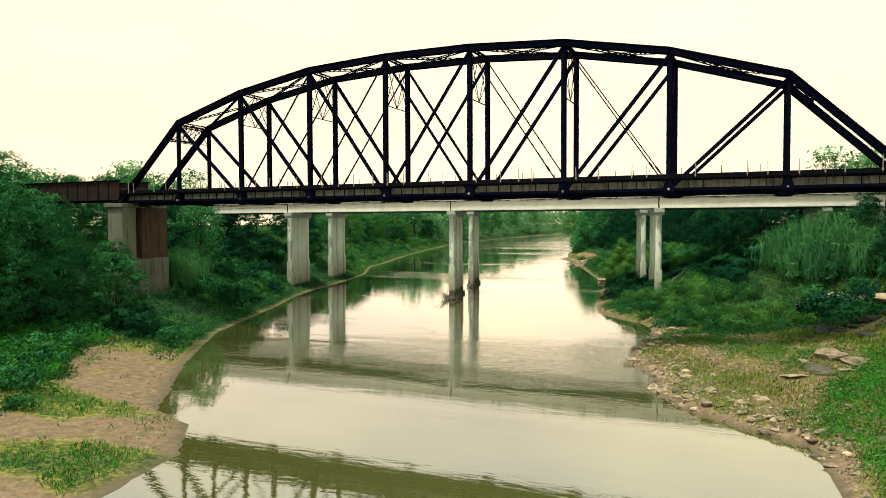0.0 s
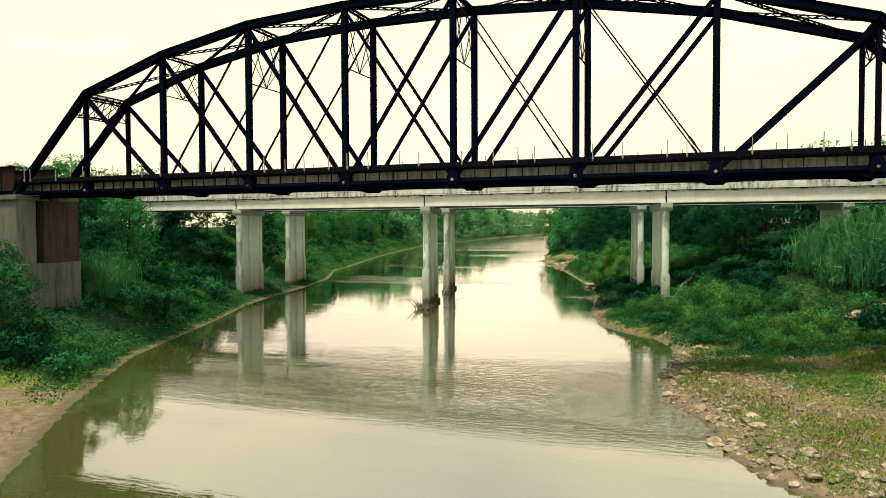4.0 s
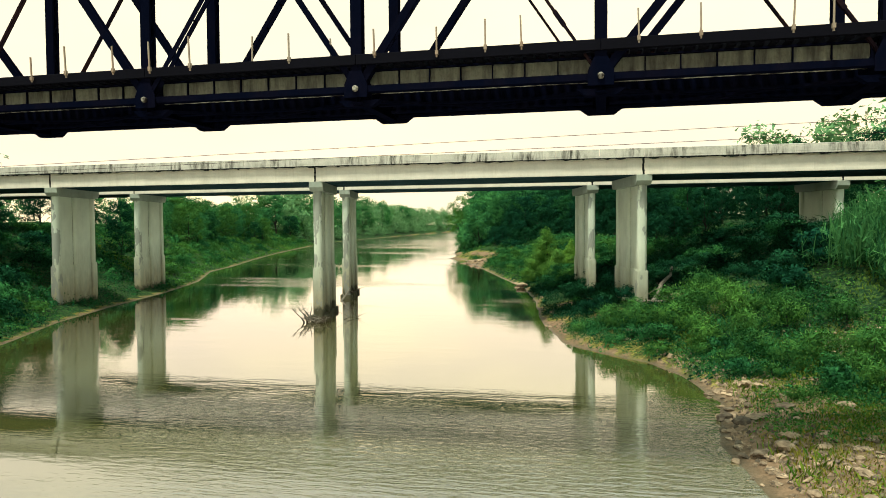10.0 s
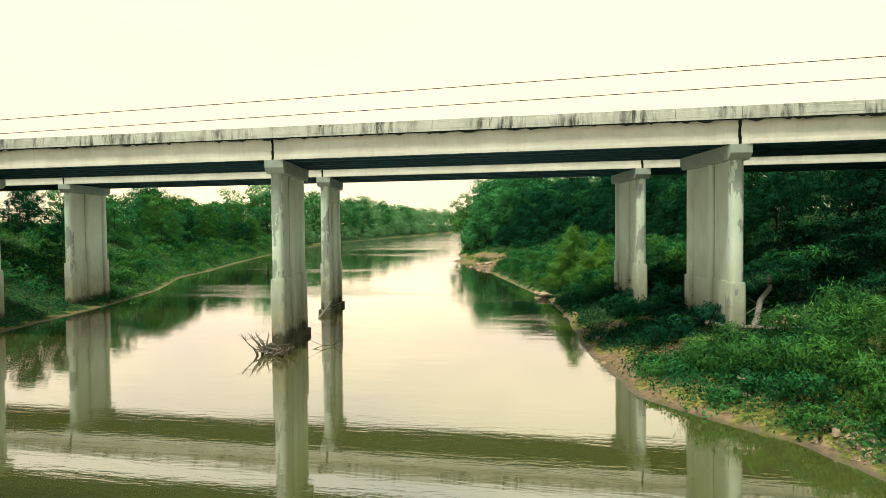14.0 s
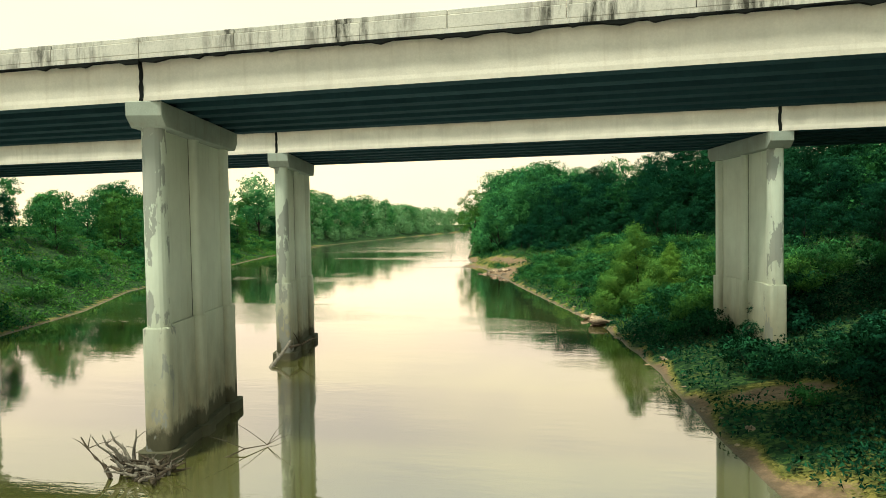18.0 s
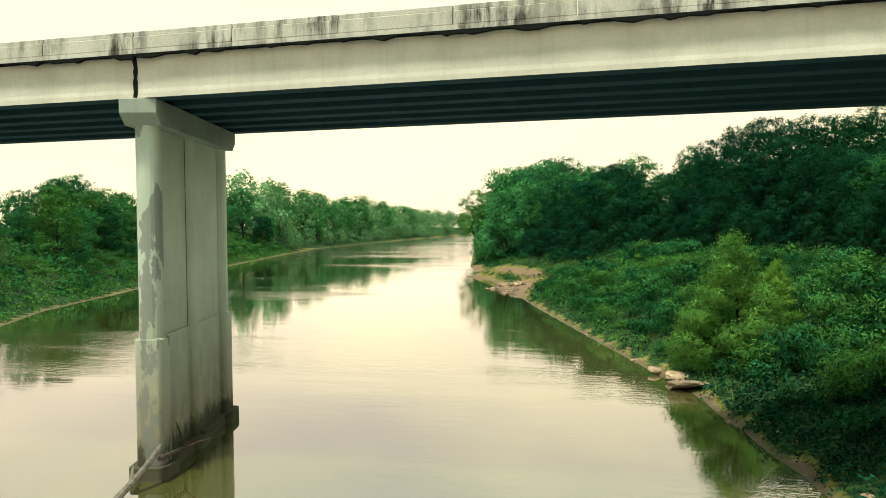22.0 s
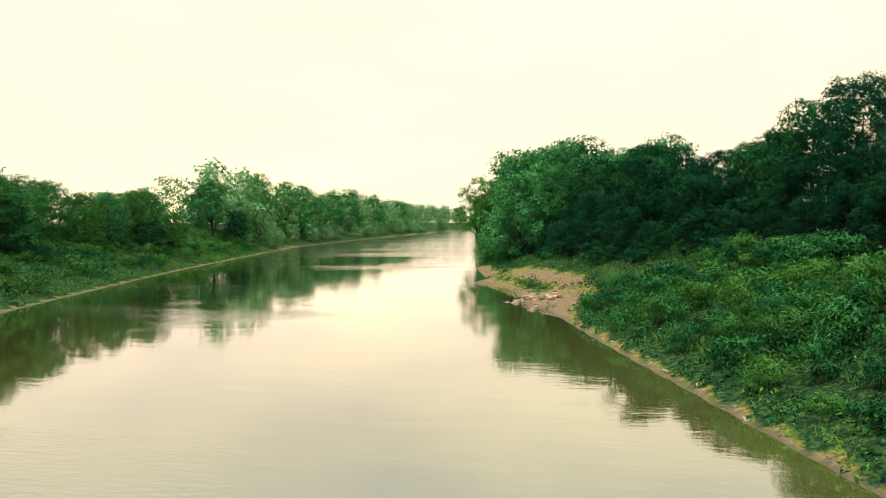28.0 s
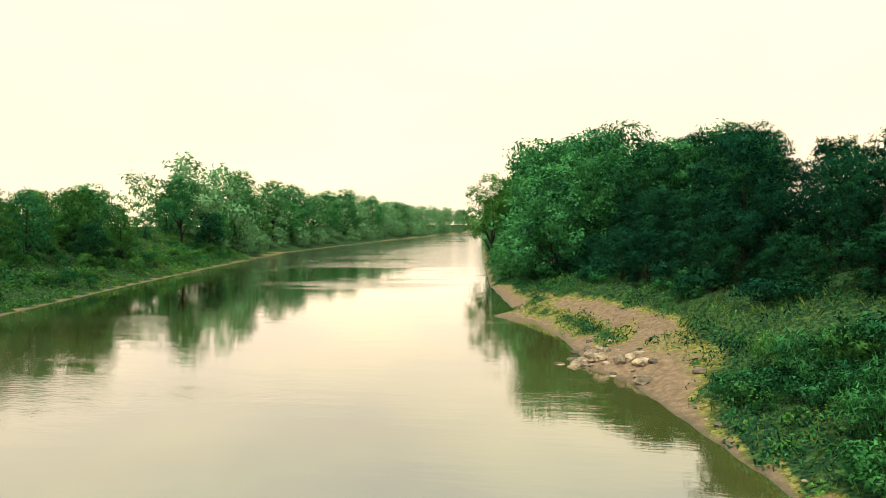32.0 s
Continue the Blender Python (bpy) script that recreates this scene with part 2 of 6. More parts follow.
WET_WOOD = bark_mat("wet_wood", (0.09, 0.07, 0.045), (0.025, 0.02, 0.015))


def leaf_mat(name, lo, hi, light=0.28):
    """lo to hi: the range of leaf colours; each leaf and each plant draws its own."""
    m, nt, b = shader(name)
    g = nt.nodes.new("ShaderNodeNewGeometry")
    oi = nt.nodes.new("ShaderNodeObjectInfo")
    tone = maths(nt, "ADD", maths(nt, "MULTIPLY", g.outputs["Random Per Island"], 0.42), maths(nt, "MULTIPLY", world_noise(nt, 0.3, 4, 0.65), 0.65))
    c = ramp(nt, tone, [(0.28, lo), (0.85, hi)])
    c = mix(nt, 1.0, c, ramp(nt, oi.outputs["Random"], [(0, (0.68, 0.78, 0.85)), (1, (1.25, 1.16, 0.92))]), "MULTIPLY")
    link(nt, c, b.inputs["Base Color"])
    b.inputs["Roughness"].default_value = 0.7
    b.inputs["Specular IOR Level"].default_value = 0.0
    tr = nt.nodes.new("ShaderNodeBsdfTranslucent")
    link(nt, mix(nt, 1.0, c, (1.15, 1.2, 0.7), "MULTIPLY"), tr.inputs["Color"])
    ms = nt.nodes.new("ShaderNodeMixShader")
    ms.inputs[0].default_value = light
    link(nt, b.outputs[0], ms.inputs[1])
    link(nt, tr.outputs[0], ms.inputs[2])
    link(nt, ms.outputs[0], nt.nodes["Material Output"].inputs[0])
    return m


LEAF_DARK = leaf_mat("leaves_dark", (0.0018, 0.012, 0.008), (0.018, 0.090, 0.040), 0.05)
LEAF_MID = leaf_mat("leaves_mid", (0.006, 0.034, 0.016), (0.042, 0.17, 0.05), 0.08)
LEAF_LIGHT = leaf_mat("leaves_light", (0.016, 0.07, 0.02), (0.085, 0.21, 0.044), 0.1)
LEAF_YELLOW = leaf_mat("leaves_yellowing", (0.05, 0.12, 0.02), (0.18, 0.26, 0.045), 0.2)
LEAF_BANK = leaf_mat("leaves_far_bank", (0.012, 0.068, 0.034), (0.085, 0.29, 0.085), 0.12)
GRASS = leaf_mat("grass_blades", (0.02, 0.07, 0.014), (0.12, 0.17, 0.035), 0.15)
DRY_GRASS = leaf_mat("dry_grass_blades", (0.10, 0.10, 0.016), (0.25, 0.215, 0.04), 0.15)
LEAF_WILLOW = leaf_mat("willow_leaves", (0.05, 0.15, 0.03), (0.15, 0.28, 0.05), 0.15)
# far leaves paled: the haze of distance is put into their colour
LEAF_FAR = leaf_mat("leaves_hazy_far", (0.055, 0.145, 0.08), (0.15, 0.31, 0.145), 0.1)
BAR_GRASS = leaf_mat("bar_grass_blades", (0.03, 0.09, 0.012), (0.16, 0.21, 0.03), 0.15)
REED = leaf_mat("reed_leaves", (0.014, 0.075, 0.03), (0.085, 0.235, 0.08), 0.14)
SHORT_GRASS = leaf_mat("short_grass_blades", (0.016, 0.085, 0.014), (0.06, 0.22, 0.03), 0.15)


def rock_mat():
    m, nt, b = shader("sandstone_rock")
    oi = nt.nodes.new("ShaderNodeObjectInfo")
    g = nt.nodes.new("ShaderNodeNewGeometry")
    n = world_noise(nt, 2.5, 6, 0.65)
    c = ramp(nt, n, [(0.3, (0.08, 0.062, 0.046)), (0.7, (0.37, 0.29, 0.205))])
    r = maths(nt, "FRACT", maths(nt, "ADD", oi.outputs["Random"], g.outputs["Random Per Island"]))
    c = mix(nt, 1.0, c, ramp(nt, r, [(0, (0.35, 0.36, 0.36)), (1, (1.3, 1.2, 1.05))]), "MULTIPLY")
    link(nt, c, b.inputs["Base Color"])
    b.inputs["Roughness"].default_value = 0.9
    bump(nt, b, world_noise(nt, 9, 6, 0.7), 0.6, 0.03)
    return m


ROCK = rock_mat()


def ground_mat():
    m, nt, b = shader("bank_soil")
    bare = nt.nodes.new("ShaderNodeAttribute")
    bare.attribute_name = "bare"
    n1 = world_noise(nt, 0.35, 6, 0.65)
    n2 = world_noise(nt, 2.2, 6, 0.7)
    n3 = world_noise(nt, 11, 5, 0.7)
    # low creepers: small overlapping leaves, each its own green
    leafy = nt.nodes.new("ShaderNodeTexVoronoi")
    leafy.inputs["Scale"].default_value = 5.5
    pos = nt.nodes.new("ShaderNodeNewGeometry")
    link(nt, pos.outputs["Position"], leafy.inputs["Vector"])
    tint = nt.nodes.new("ShaderNodeSeparateColor")
    link(nt, leafy.outputs["Color"], tint.inputs[0])
    lush = maths(nt, "ADD", maths(nt, "MULTIPLY", tint.outputs[0], 0.5), maths(nt, "MULTIPLY", n2, 0.6))
    green = ramp(nt, lush, [(0.2, (0.003, 0.012, 0.006)), (0.55, (0.012, 0.036, 0.012)), (0.85, (0.045, 0.085, 0.02))])
    dirt = ramp(nt, n2, [(0.28, (0.08, 0.054, 0.032)), (0.5, (0.155, 0.102, 0.06)), (0.75, (0.245, 0.162, 0.098))])
    f = maths(nt, "ADD", bare.outputs["Fac"], maths(nt, "MULTIPLY", maths(nt, "SUBTRACT", n1, 0.5), 1.1))
    f = maths(nt, "ADD", f, maths(nt, "MULTIPLY", maths(nt, "SUBTRACT", n3, 0.5), 0.6))
    straw = ramp(nt, lush, [(0.25, (0.055, 0.060, 0.014)), (0.6, (0.14, 0.13, 0.030)), (0.85, (0.25, 0.205, 0.055))])
    green = mix(nt, grey_ramp(nt, f, 0.14, 0.42), green, straw)
    c = mix(nt, grey_ramp(nt, f, 0.46, 0.66), green, dirt)
    c = mix(nt, maths(nt, "MULTIPLY", grey_ramp(nt, n3, 0.5, 0.72), 0.22), c, (0.05, 0.042, 0.024))
    g = nt.nodes.new("ShaderNodeNewGeometry")
    sep = nt.nodes.new("ShaderNodeSeparateXYZ")
    link(nt, g.outputs["Position"], sep.inputs[0])
    wet = maths(nt, "SUBTRACT", 1.0, grey_ramp(nt, maths(nt, "ADD", sep.outputs["Z"], maths(nt, "MULTIPLY", n2, 0.12)), 0.06, 0.22))
    c = mix(nt, maths(nt, "MULTIPLY", wet, 0.75), c, (0.065, 0.056, 0.035))
    link(nt, c, b.inputs["Base Color"])
    link(nt, ramp(nt, wet, [(0, (0.92, 0.92, 0.92)), (1, (0.45, 0.45, 0.45))]), b.inputs["Roughness"])
    bump(nt, b, maths(nt, "ADD", maths(nt, "ADD", n2, maths(nt, "MULTIPLY", n3, 0.5)), maths(nt, "MULTIPLY", maths(nt, "MULTIPLY", leafy.outputs["Distance"], -0.5), maths(nt, "SUBTRACT", 1.0, grey_ramp(nt, f, 0.3, 0.5)))), 0.8, 0.09)
    return m


SOIL = ground_mat()


def water_mat():
    m, nt, b = shader("silty_river_water")
    murk = world_noise(nt, 0.03, 4, 0.6)
    link(nt, ramp(nt, murk, [(0.3, (0.058, 0.060, 0.013)), (0.7, (0.070, 0.070, 0.019))]), b.inputs["Base Color"])
    b.inputs["Roughness"].default_value = 0.5
    b.inputs["Specular IOR Level"].default_value = 0.0
    shine = nt.nodes.new("ShaderNodeBsdfGlossy")
    shine.inputs["Color"].default_value, shine.inputs["Roughness"].default_value = (1.0, 0.95, 1.0, 1), 0.05
    film_ = nt.nodes.new("ShaderNodeFresnel")
    film_.inputs["IOR"].default_value = 2.5
    ms = nt.nodes.new("ShaderNodeMixShader")
    link(nt, maths(nt, "MINIMUM", maths(nt, "MULTIPLY", film_.outputs[0], 1.6), 0.96), ms.inputs[0])
    link(nt, b.outputs[0], ms.inputs[1])
    link(nt, shine.outputs[0], ms.inputs[2])
    link(nt, ms.outputs[0], nt.nodes["Material Output"].inputs[0])
    # wind ripples in patches, and slow swells
    where = nt.nodes.new("ShaderNodeSeparateXYZ")
    place = nt.nodes.new("ShaderNodeNewGeometry")
    link(nt, place.outputs["Position"], where.inputs[0])
    along = maths(nt, "ADD", maths(nt, "DIVIDE", where.outputs["Y"], 100.0), 1.0)
    shallow = ramp(nt, along, [(0.20, (0, 0, 0)), (0.31, (1, 1, 1)), (0.45, (1, 1, 1)), (0.58, (0, 0, 0))])
    distant = grey_ramp(nt, maths(nt, "DIVIDE", where.outputs["Y"], 400.0), 0.25, 0.5)
    gust = grey_ramp(nt, maths(nt, "ADD", world_noise(nt, 0.03, 4, 0.6, (0.5, 1.5, 1)), maths(nt, "MAXIMUM", maths(nt, "MULTIPLY", shallow, 0.12), maths(nt, "MULTIPLY", distant, 0.16))), 0.53, 0.68)
    link(nt, ramp(nt, gust, [(0, (0.035, 0.035, 0.035)), (1, (0.09, 0.09, 0.09))]), shine.inputs["Roughness"])
    fine = world_noise(nt, 1.7, 3, 0.6, (0.55, 1.9, 1))
    swell = world_noise(nt, 0.4, 3, 0.5, (0.45, 1.5, 1))
    h = maths(nt, "ADD", maths(nt, "MULTIPLY", fine, maths(nt, "ADD", maths(nt, "MULTIPLY", gust, 0.055), 0.005)), maths(nt, "MULTIPLY", swell, 0.016))
    bn = bump(nt, b, h, 0.5, 1.0)
    link(nt, bn.outputs[0], shine.inputs["Normal"])
    link(nt, bn.outputs[0], film_.inputs["Normal"])
    return m


WATER = water_mat()
ASPHALT = concrete("asphalt", (0.06, 0.06, 0.06), (0.04, 0.04, 0.04), 0.4)


# ---- building tools ----
def mesh_of(bm, name, mat, smooth=False):
    me = bpy.data.meshes.new(name)
    bm.to_mesh(me)
    bm.free()
    me.materials.append(mat)
    if smooth:
        me.polygons.foreach_set("use_smooth", [True] * len(me.polygons))
    return me


def part(name, bm, mat, parent, label="", smooth=False):
    """Links a bmesh (or a mesh) as one mesh object under a thing or a part."""
    me = bm if isinstance(bm, bpy.types.Mesh) else mesh_of(bm, name, mat, smooth)
    ob = new(name, me)
    ob.parent = parent
    if label:
        tagged(ob, label)
    return ob


def thing(name, label, category, at=(0, 0, 0), turn=0.0, group="", kind=""):
    ob = new(name)
    ob.matrix_world = pose(*at, 0, 0, turn)
    return tagged(ob, label, category, group, kind)


def quadbox(bm, corners):
    """Eight corners, the lower four and then the upper four, each round."""
    v = [bm.verts.new(c) for c in corners]
    for f in ((3, 2, 1, 0), (4, 5, 6, 7), (0, 1, 5, 4), (1, 2, 6, 5), (2, 3, 7, 6), (3, 0, 4, 7)):
        bm.faces.new([v[i] for i in f])


def box(bm, x0, x1, y0, y1, z0, z1, skew=0.0):
    """A box; skew shifts x by that much for each metre of y."""
    c = [(x0 + skew * y0, y0), (x1 + skew * y0, y0), (x1 + skew * y1, y1), (x0 + skew * y1, y1)]
    quadbox(bm, [(*p, z0) for p in c] + [(*p, z1) for p in c])


def bar(bm, p, q, w, h, up=(0, 0, 1)):
    """A straight bar from p to q, w wide and h deep along up."""
    p, q = Vector(p), Vector(q)
    d = (q - p).normalized()
    s = d.cross(Vector(up))
    if s.length < 1e-4:
        s = d.cross(Vector((0, 1, 0)))
    s.normalize()
    u = s.cross(d).normalized()
    s, u = s * (w / 2), u * (h / 2)
    quadbox(bm, [p - s - u, p + s - u, q + s - u, q - s - u, p - s + u, p + s + u, q + s + u, q - s + u])


def tube(bm, pts, radii, sides=8, cap=True):
    """A round limb through pts."""
    pts = [Vector(p) for p in pts]
    rings = []
    for i, p in enumerate(pts):
        d = (pts[min(i + 1, len(pts) - 1)] - pts[max(i - 1, 0)]).normalized()
        a = d.orthogonal().normalized()
        b = d.cross(a)
        rings.append([bm.verts.new(p + (a * math.cos(k * math.tau / sides) + b * math.sin(k * math.tau / sides)) * radii[i]) for k in range(sides)])
    for r0, r1 in zip(rings, rings[1:]):
        for k in range(sides):
            bm.faces.new((r0[k], r0[(k + 1) % sides], r1[(k + 1) % sides], r1[k]))
    if cap:
        bm.faces.new(rings[0][::-1])
        bm.faces.new(rings[-1])


def prism(bm, outline, z0, z1):
    a = [bm.verts.new((x, y, z0)) for x, y in outline]
    b = [bm.verts.new((x, y, z1)) for x, y in outline]
    bm.faces.new(a[::-1])
    bm.faces.new(b)
    for i in range(len(a)):
        j = (i + 1) % len(a)
        bm.faces.new((a[i], a[j], b[j], b[i]))


def bevel(bm, amount, segments=1):
    bmesh.ops.bevel(bm, geom=bm.edges[:], offset=amount, segments=segments, affect="EDGES", clamp_overlap=True)


def unit(v):
    return v / np.maximum(np.linalg.norm(v, axis=1, keepdims=True), 1e-6)


def cards(name, mat, centre, normal, size, rng, slim=0.5, up=0.0, around=None):
    """A mesh of pointed three-cornered leaves, one at each centre, facing along normal. up turns the tips upwards.
    around: the way out of the leaf's mass; shading normals follow it, tilted down to darken its sides."""
    n = len(centre)
    normal = unit(normal)
    t = rng.normal(size=(n, 3))
    t[:, 2] += up * 3
    t -= (t * normal).sum(1, keepdims=True) * normal
    t = unit(t)
    s = np.cross(normal, t) * slim * 0.5
    size = np.asarray(size).reshape(-1, 1)
    droop = normal * rng.uniform(0.0, 0.25, (n, 1))
    v = np.stack([centre - (t * 0.5 + s) * size, centre + (t * 0.55 - droop) * size, centre - (t * 0.5 - s) * size], 1).reshape(-1, 3)
    # normals set apart from the leaf's shape, so clump sides shade darker than tops
    face = None if around is None else np.repeat(unit(unit(around) + normal * 0.25 - np.array([0, 0, 0.35])), 3, axis=0)
    return soup(name, mat, v, 3, face)


def soup(name, mat, v, corners, face=None):
    """Loose polygons, each of that many corners in turn, with the normals of their corners where given."""
    n = len(v) // corners
    me = bpy.data.meshes.new(name)
    me.vertices.add(len(v))
    me.vertices.foreach_set("co", np.ascontiguousarray(v, dtype=np.float32).ravel())
    me.loops.add(n * corners)
    me.loops.foreach_set("vertex_index", np.arange(n * corners, dtype=np.int32))
    me.polygons.add(n)
    me.polygons.foreach_set("loop_start", np.arange(0, n * corners, corners, dtype=np.int32))
    me.materials.append(mat)
    me.update(calc_edges=True)
    me.validate()
    if face is not None:
        me.polygons.foreach_set("use_smooth", np.ones(n, bool))
        me.attributes.new("custom_normal", "FLOAT_VECTOR", "POINT").data.foreach_set("vector", np.ascontiguousarray(face, dtype=np.float32).ravel())
    return me


# ---- the lie of the land ----
LEFT_SHORE = [(-4000, -15), (-400, -12), (-150, -16), (-118, -21), (-105, -23.5), (-100, -24.5), (-95.4, -28.2), (-94.7, -31.5), (-90, -35), (-83, -40.5), (-69.5, -49.4), (-59, -53.7), (-46, -59), (-36.6, -63.4), (-25, -67.2), (-6.5, -72), (10.5, -78), (32, -89), (52, -95), (83, -106), (122, -118.5), (162, -130), (258, -156), (392, -172), (765, -199), (1100, -219), (4000, -720)]
RIGHT_SHORE = [(-4000, 40), (-400, 30), (-150, 12), (-110, 6), (-92, 4), (-87, 3.5), (-85, 0.5), (-82, -3), (-79, -4.6), (-73.5, -5.7), (-69, -8), (-62, -8.8), (-55, -7.7), (-49, -8.9), (-45, -10.8), (-42.5, -13.4), (-39, -16.2), (-27, -18.9), (-10, -21), (6, -24), (20, -28.5), (41, -35), (63, -41.3), (66.5, -44.2), (70, -44.0), (78, -46), (87, -49.3), (90, -53.2), (95, -51.6), (103, -53.7), (125, -59), (172, -67.5), (258, -82.5), (392, -105.5), (600, -141), (765, -168), (1100, -212), (4000, -700)]
LY, LX = np.array(LEFT_SHORE).T
RY, RX = np.array(RIGHT_SHORE).T


def wobble(x, y, s, k=0.0):
    """Smooth unevenness between -1 and 1."""
    return (np.sin(x / s * 1.3 + 1.7 * k) * np.cos(y / s * 0.9 - k) + np.sin((x + 0.7 * y) / s * 0.61 + 2.1 + k) + 0.5 * np.sin((x * 1.9 - y * 1.3) / s + 3.3 * k)) / 2.5


def band(v, lo, hi):
    """0 at lo and 1 at hi, smoothly."""
    t = np.clip((v - lo) / (hi - lo), 0, 1)
    return t * t * (3 - 2 * t)


def land(x, y):
    """Height of the ground, and how bare of growth it is."""
    x, y = np.asarray(x, float), np.asarray(y, float)
    dl = (np.interp(y, LY, LX) - x) * 0.88
    dr = (x - np.interp(y, RY, RX)) * 0.92
    # left bank: a sandbar upstream of the railway bridge, a steep green slope below it
    bar_l = np.interp(dl, [-30, -6, 0, 4, 10, 17, 22, 30, 44, 70], [-3, -1.4, 0, 0.45, 1.0, 1.7, 3.4, 7.2, 9.5, 10])
    slope_l = np.interp(dl, [-30, -6, 0, 1.2, 4, 9, 16, 26, 50], [-3, -1.4, 0, 0.35, 1.5, 3.9, 7.2, 9.3, 10])
    w = band(y, -78, -52)
    hl = bar_l * (1 - w) + slope_l * w
    # right bank: a stony bar upstream, then a slope that steepens downstream
    bar_r = np.interp(dr, [-30, -6, 0, 1.5, 5, 11, 16, 20, 28, 38, 70], [-3, -1.4, 0, 0.5, 0.9, 1.5, 2.3, 4.6, 8.2, 10, 10.5])
    mid_r = np.interp(dr, [-30, -6, 0, 1, 4, 9, 15, 22, 32, 50], [-3, -1.4, 0, 0.4, 1.1, 2.4, 4.4, 7.4, 9.6, 10.5])
    far_r = np.interp(dr, [-30, -6, 0, 0.8, 4, 10, 17, 26, 50], [-3, -1.4, 0, 0.3, 1.3, 3.4, 6.0, 8.5, 10.5])
    w1, w2 = band(y, -52, -38), band(y, -10, 15)
    hr = bar_r * (1 - w1) + (mid_r * (1 - w2) + far_r * w2) * w1
    h = np.where(dl > -8, np.where(dr > -8, np.maximum(hl, hr), hl), np.where(dr > -8, hr, -3.0))
    d = np.maximum(dl, dr)
    rough = np.clip(d / 4, 0, 1)
    h = h + rough * (0.22 * wobble(x, y, 2.6) + 0.5 * band(d, 6, 20) * wobble(x, y, 9, 1.0)) + np.clip(d / 1.5, 0, 1) * 0.06 * wobble(x, y, 0.9, 2.0)
    # how bare: the wet edge, the sandbar, the stony bar, the dirt slope by the bend
    edge = 1 - band(d, 0.05, 0.4)
    sand = (1 - band(y, -88, -70)) * (dl > 0) * (1 - band(dl, 13, 19)) * (0.75 - 0.45 * band(wobble(x * 0.5, y * 1.6, 3.0, 0.4), 0.1, 0.7))
    cut = (1 - band(y, -84, -70)) * (dl > 0) * band(dl, 15, 18) * (1 - band(dl, 22, 27)) * 0.7
    stony = (1 - band(y, -56, -46)) * (dr > 0) * (1 - band(dr, 13, 22)) * (0.64 + 0.42 * wobble(x, y, 2.3, 0.8))
    reach = np.interp(y, [50, 57, 65, 76, 90, 102, 130], [0.8, 1.6, 6.5, 7.0, 6.2, 3.8, 1.2])
    strip = np.exp(-((dr - 2.5) / 0.75) ** 2) * band(y, 70, 78) + 0.7 * np.exp(-((dr - 3.5) / 1.2) ** 2) * (1 - band(y, 60, 64))
    dirt = (dr > 0) * band(y, 48, 58) * (1 - band(y, 115, 130)) * (1 - band(dr, reach - 1.2, reach + 0.6)) * (0.85 - 0.75 * strip - 0.35 * band(wobble(x * 1.4, y, 2.0, 1.2), 0.0, 0.6))
    foot = np.exp(-((y + 30) / 14) ** 2) * (dr > 0) * (1 - band(dr, 9, 13)) * 0.85 * band(wobble(x, y, 3.0, 2.0), -0.2, 0.5)
    patch = np.exp(-((x + 16.3) / 2.6) ** 2 - ((y + 19.5) / 1.6) ** 2) + np.exp(-((x + 13.3) / 1.8) ** 2 - ((y + 31.5) / 2.0) ** 2)
    ledge = np.exp(-((x - 10) / 5) ** 2 - ((y + 61.5) / 2.6) ** 2) * 1.1
    bare = np.clip(np.maximum.reduce([edge, sand, stony, dirt, foot, cut, ledge, patch]), 0, 1)
    return h, bare, dl, dr


def ground_z(x, y):
    return float(land(x, y)[0])


def build_ground():
    def steps(lo, hi, fine, far):
        a = list(np.arange(lo, hi + 0.01, fine))
        s, p, q = fine * 1.25, a[0], a[-1]
        while q < far or p > -far:
            p, q = p - s, q + s
            a = [p] + a + [q]
            s *= 1.25
        return np.array(a)
    xs, ys = steps(-150, 45, 0.95, 4500), steps(-130, 150, 1.0, 4500)
    # finer cells are drawn along the river, which slants away downstream
    X, Y = np.meshgrid(xs, ys)
    X = X + np.where(Y > 60, -(np.minimum(Y, 1100) - 60) * 0.12, 0)
    H, bare, _, _ = land(X, Y)
    n, m = X.shape
    idx = np.arange(n * m).reshape(n, m)
    q = np.stack([idx[:-1, :-1], idx[:-1, 1:], idx[1:, 1:], idx[1:, :-1]], -1).reshape(-1, 4)
    me = bpy.data.meshes.new("ground")
    me.vertices.add(n * m)
    me.vertices.foreach_set("co", np.stack([X, Y, H], -1).astype(np.float32).ravel())
    me.loops.add(q.size)
    me.loops.foreach_set("vertex_index", q.astype(np.int32).ravel())
    me.polygons.add(len(q))
    me.polygons.foreach_set("loop_start", np.arange(0, q.size, 4, dtype=np.int32))
    me.update(calc_edges=True)
    me.polygons.foreach_set("use_smooth", [True] * len(me.polygons))
    at = me.attributes.new("bare", "FLOAT", "POINT")
    at.data.foreach_set("value", bare.astype(np.float32).ravel())
    me.materials.append(SOIL)
    tagged(new("ground", me), "earthen river banks with bare tan dirt and green growth", "ground", kind="structure")


build_ground()
bm = bmesh.new()
bmesh.ops.create_grid(bm, x_segments=8, y_segments=24, size=1.0)
bmesh.ops.transform(bm, matrix=Matrix.Translation((-150, 250, 0)) @ Matrix.Diagonal((1500, 4000, 1, 1)), verts=bm.verts)
tagged(new("water", mesh_of(bm, "water", WATER)), "calm olive-brown silty river water with wind ripples", "water", kind="structure")


# ---- the railway truss bridge ----
PANEL, K_X, K_Y, K_Z, K_W = 8.4, -21.99, -68.05, 13.76, 4.6
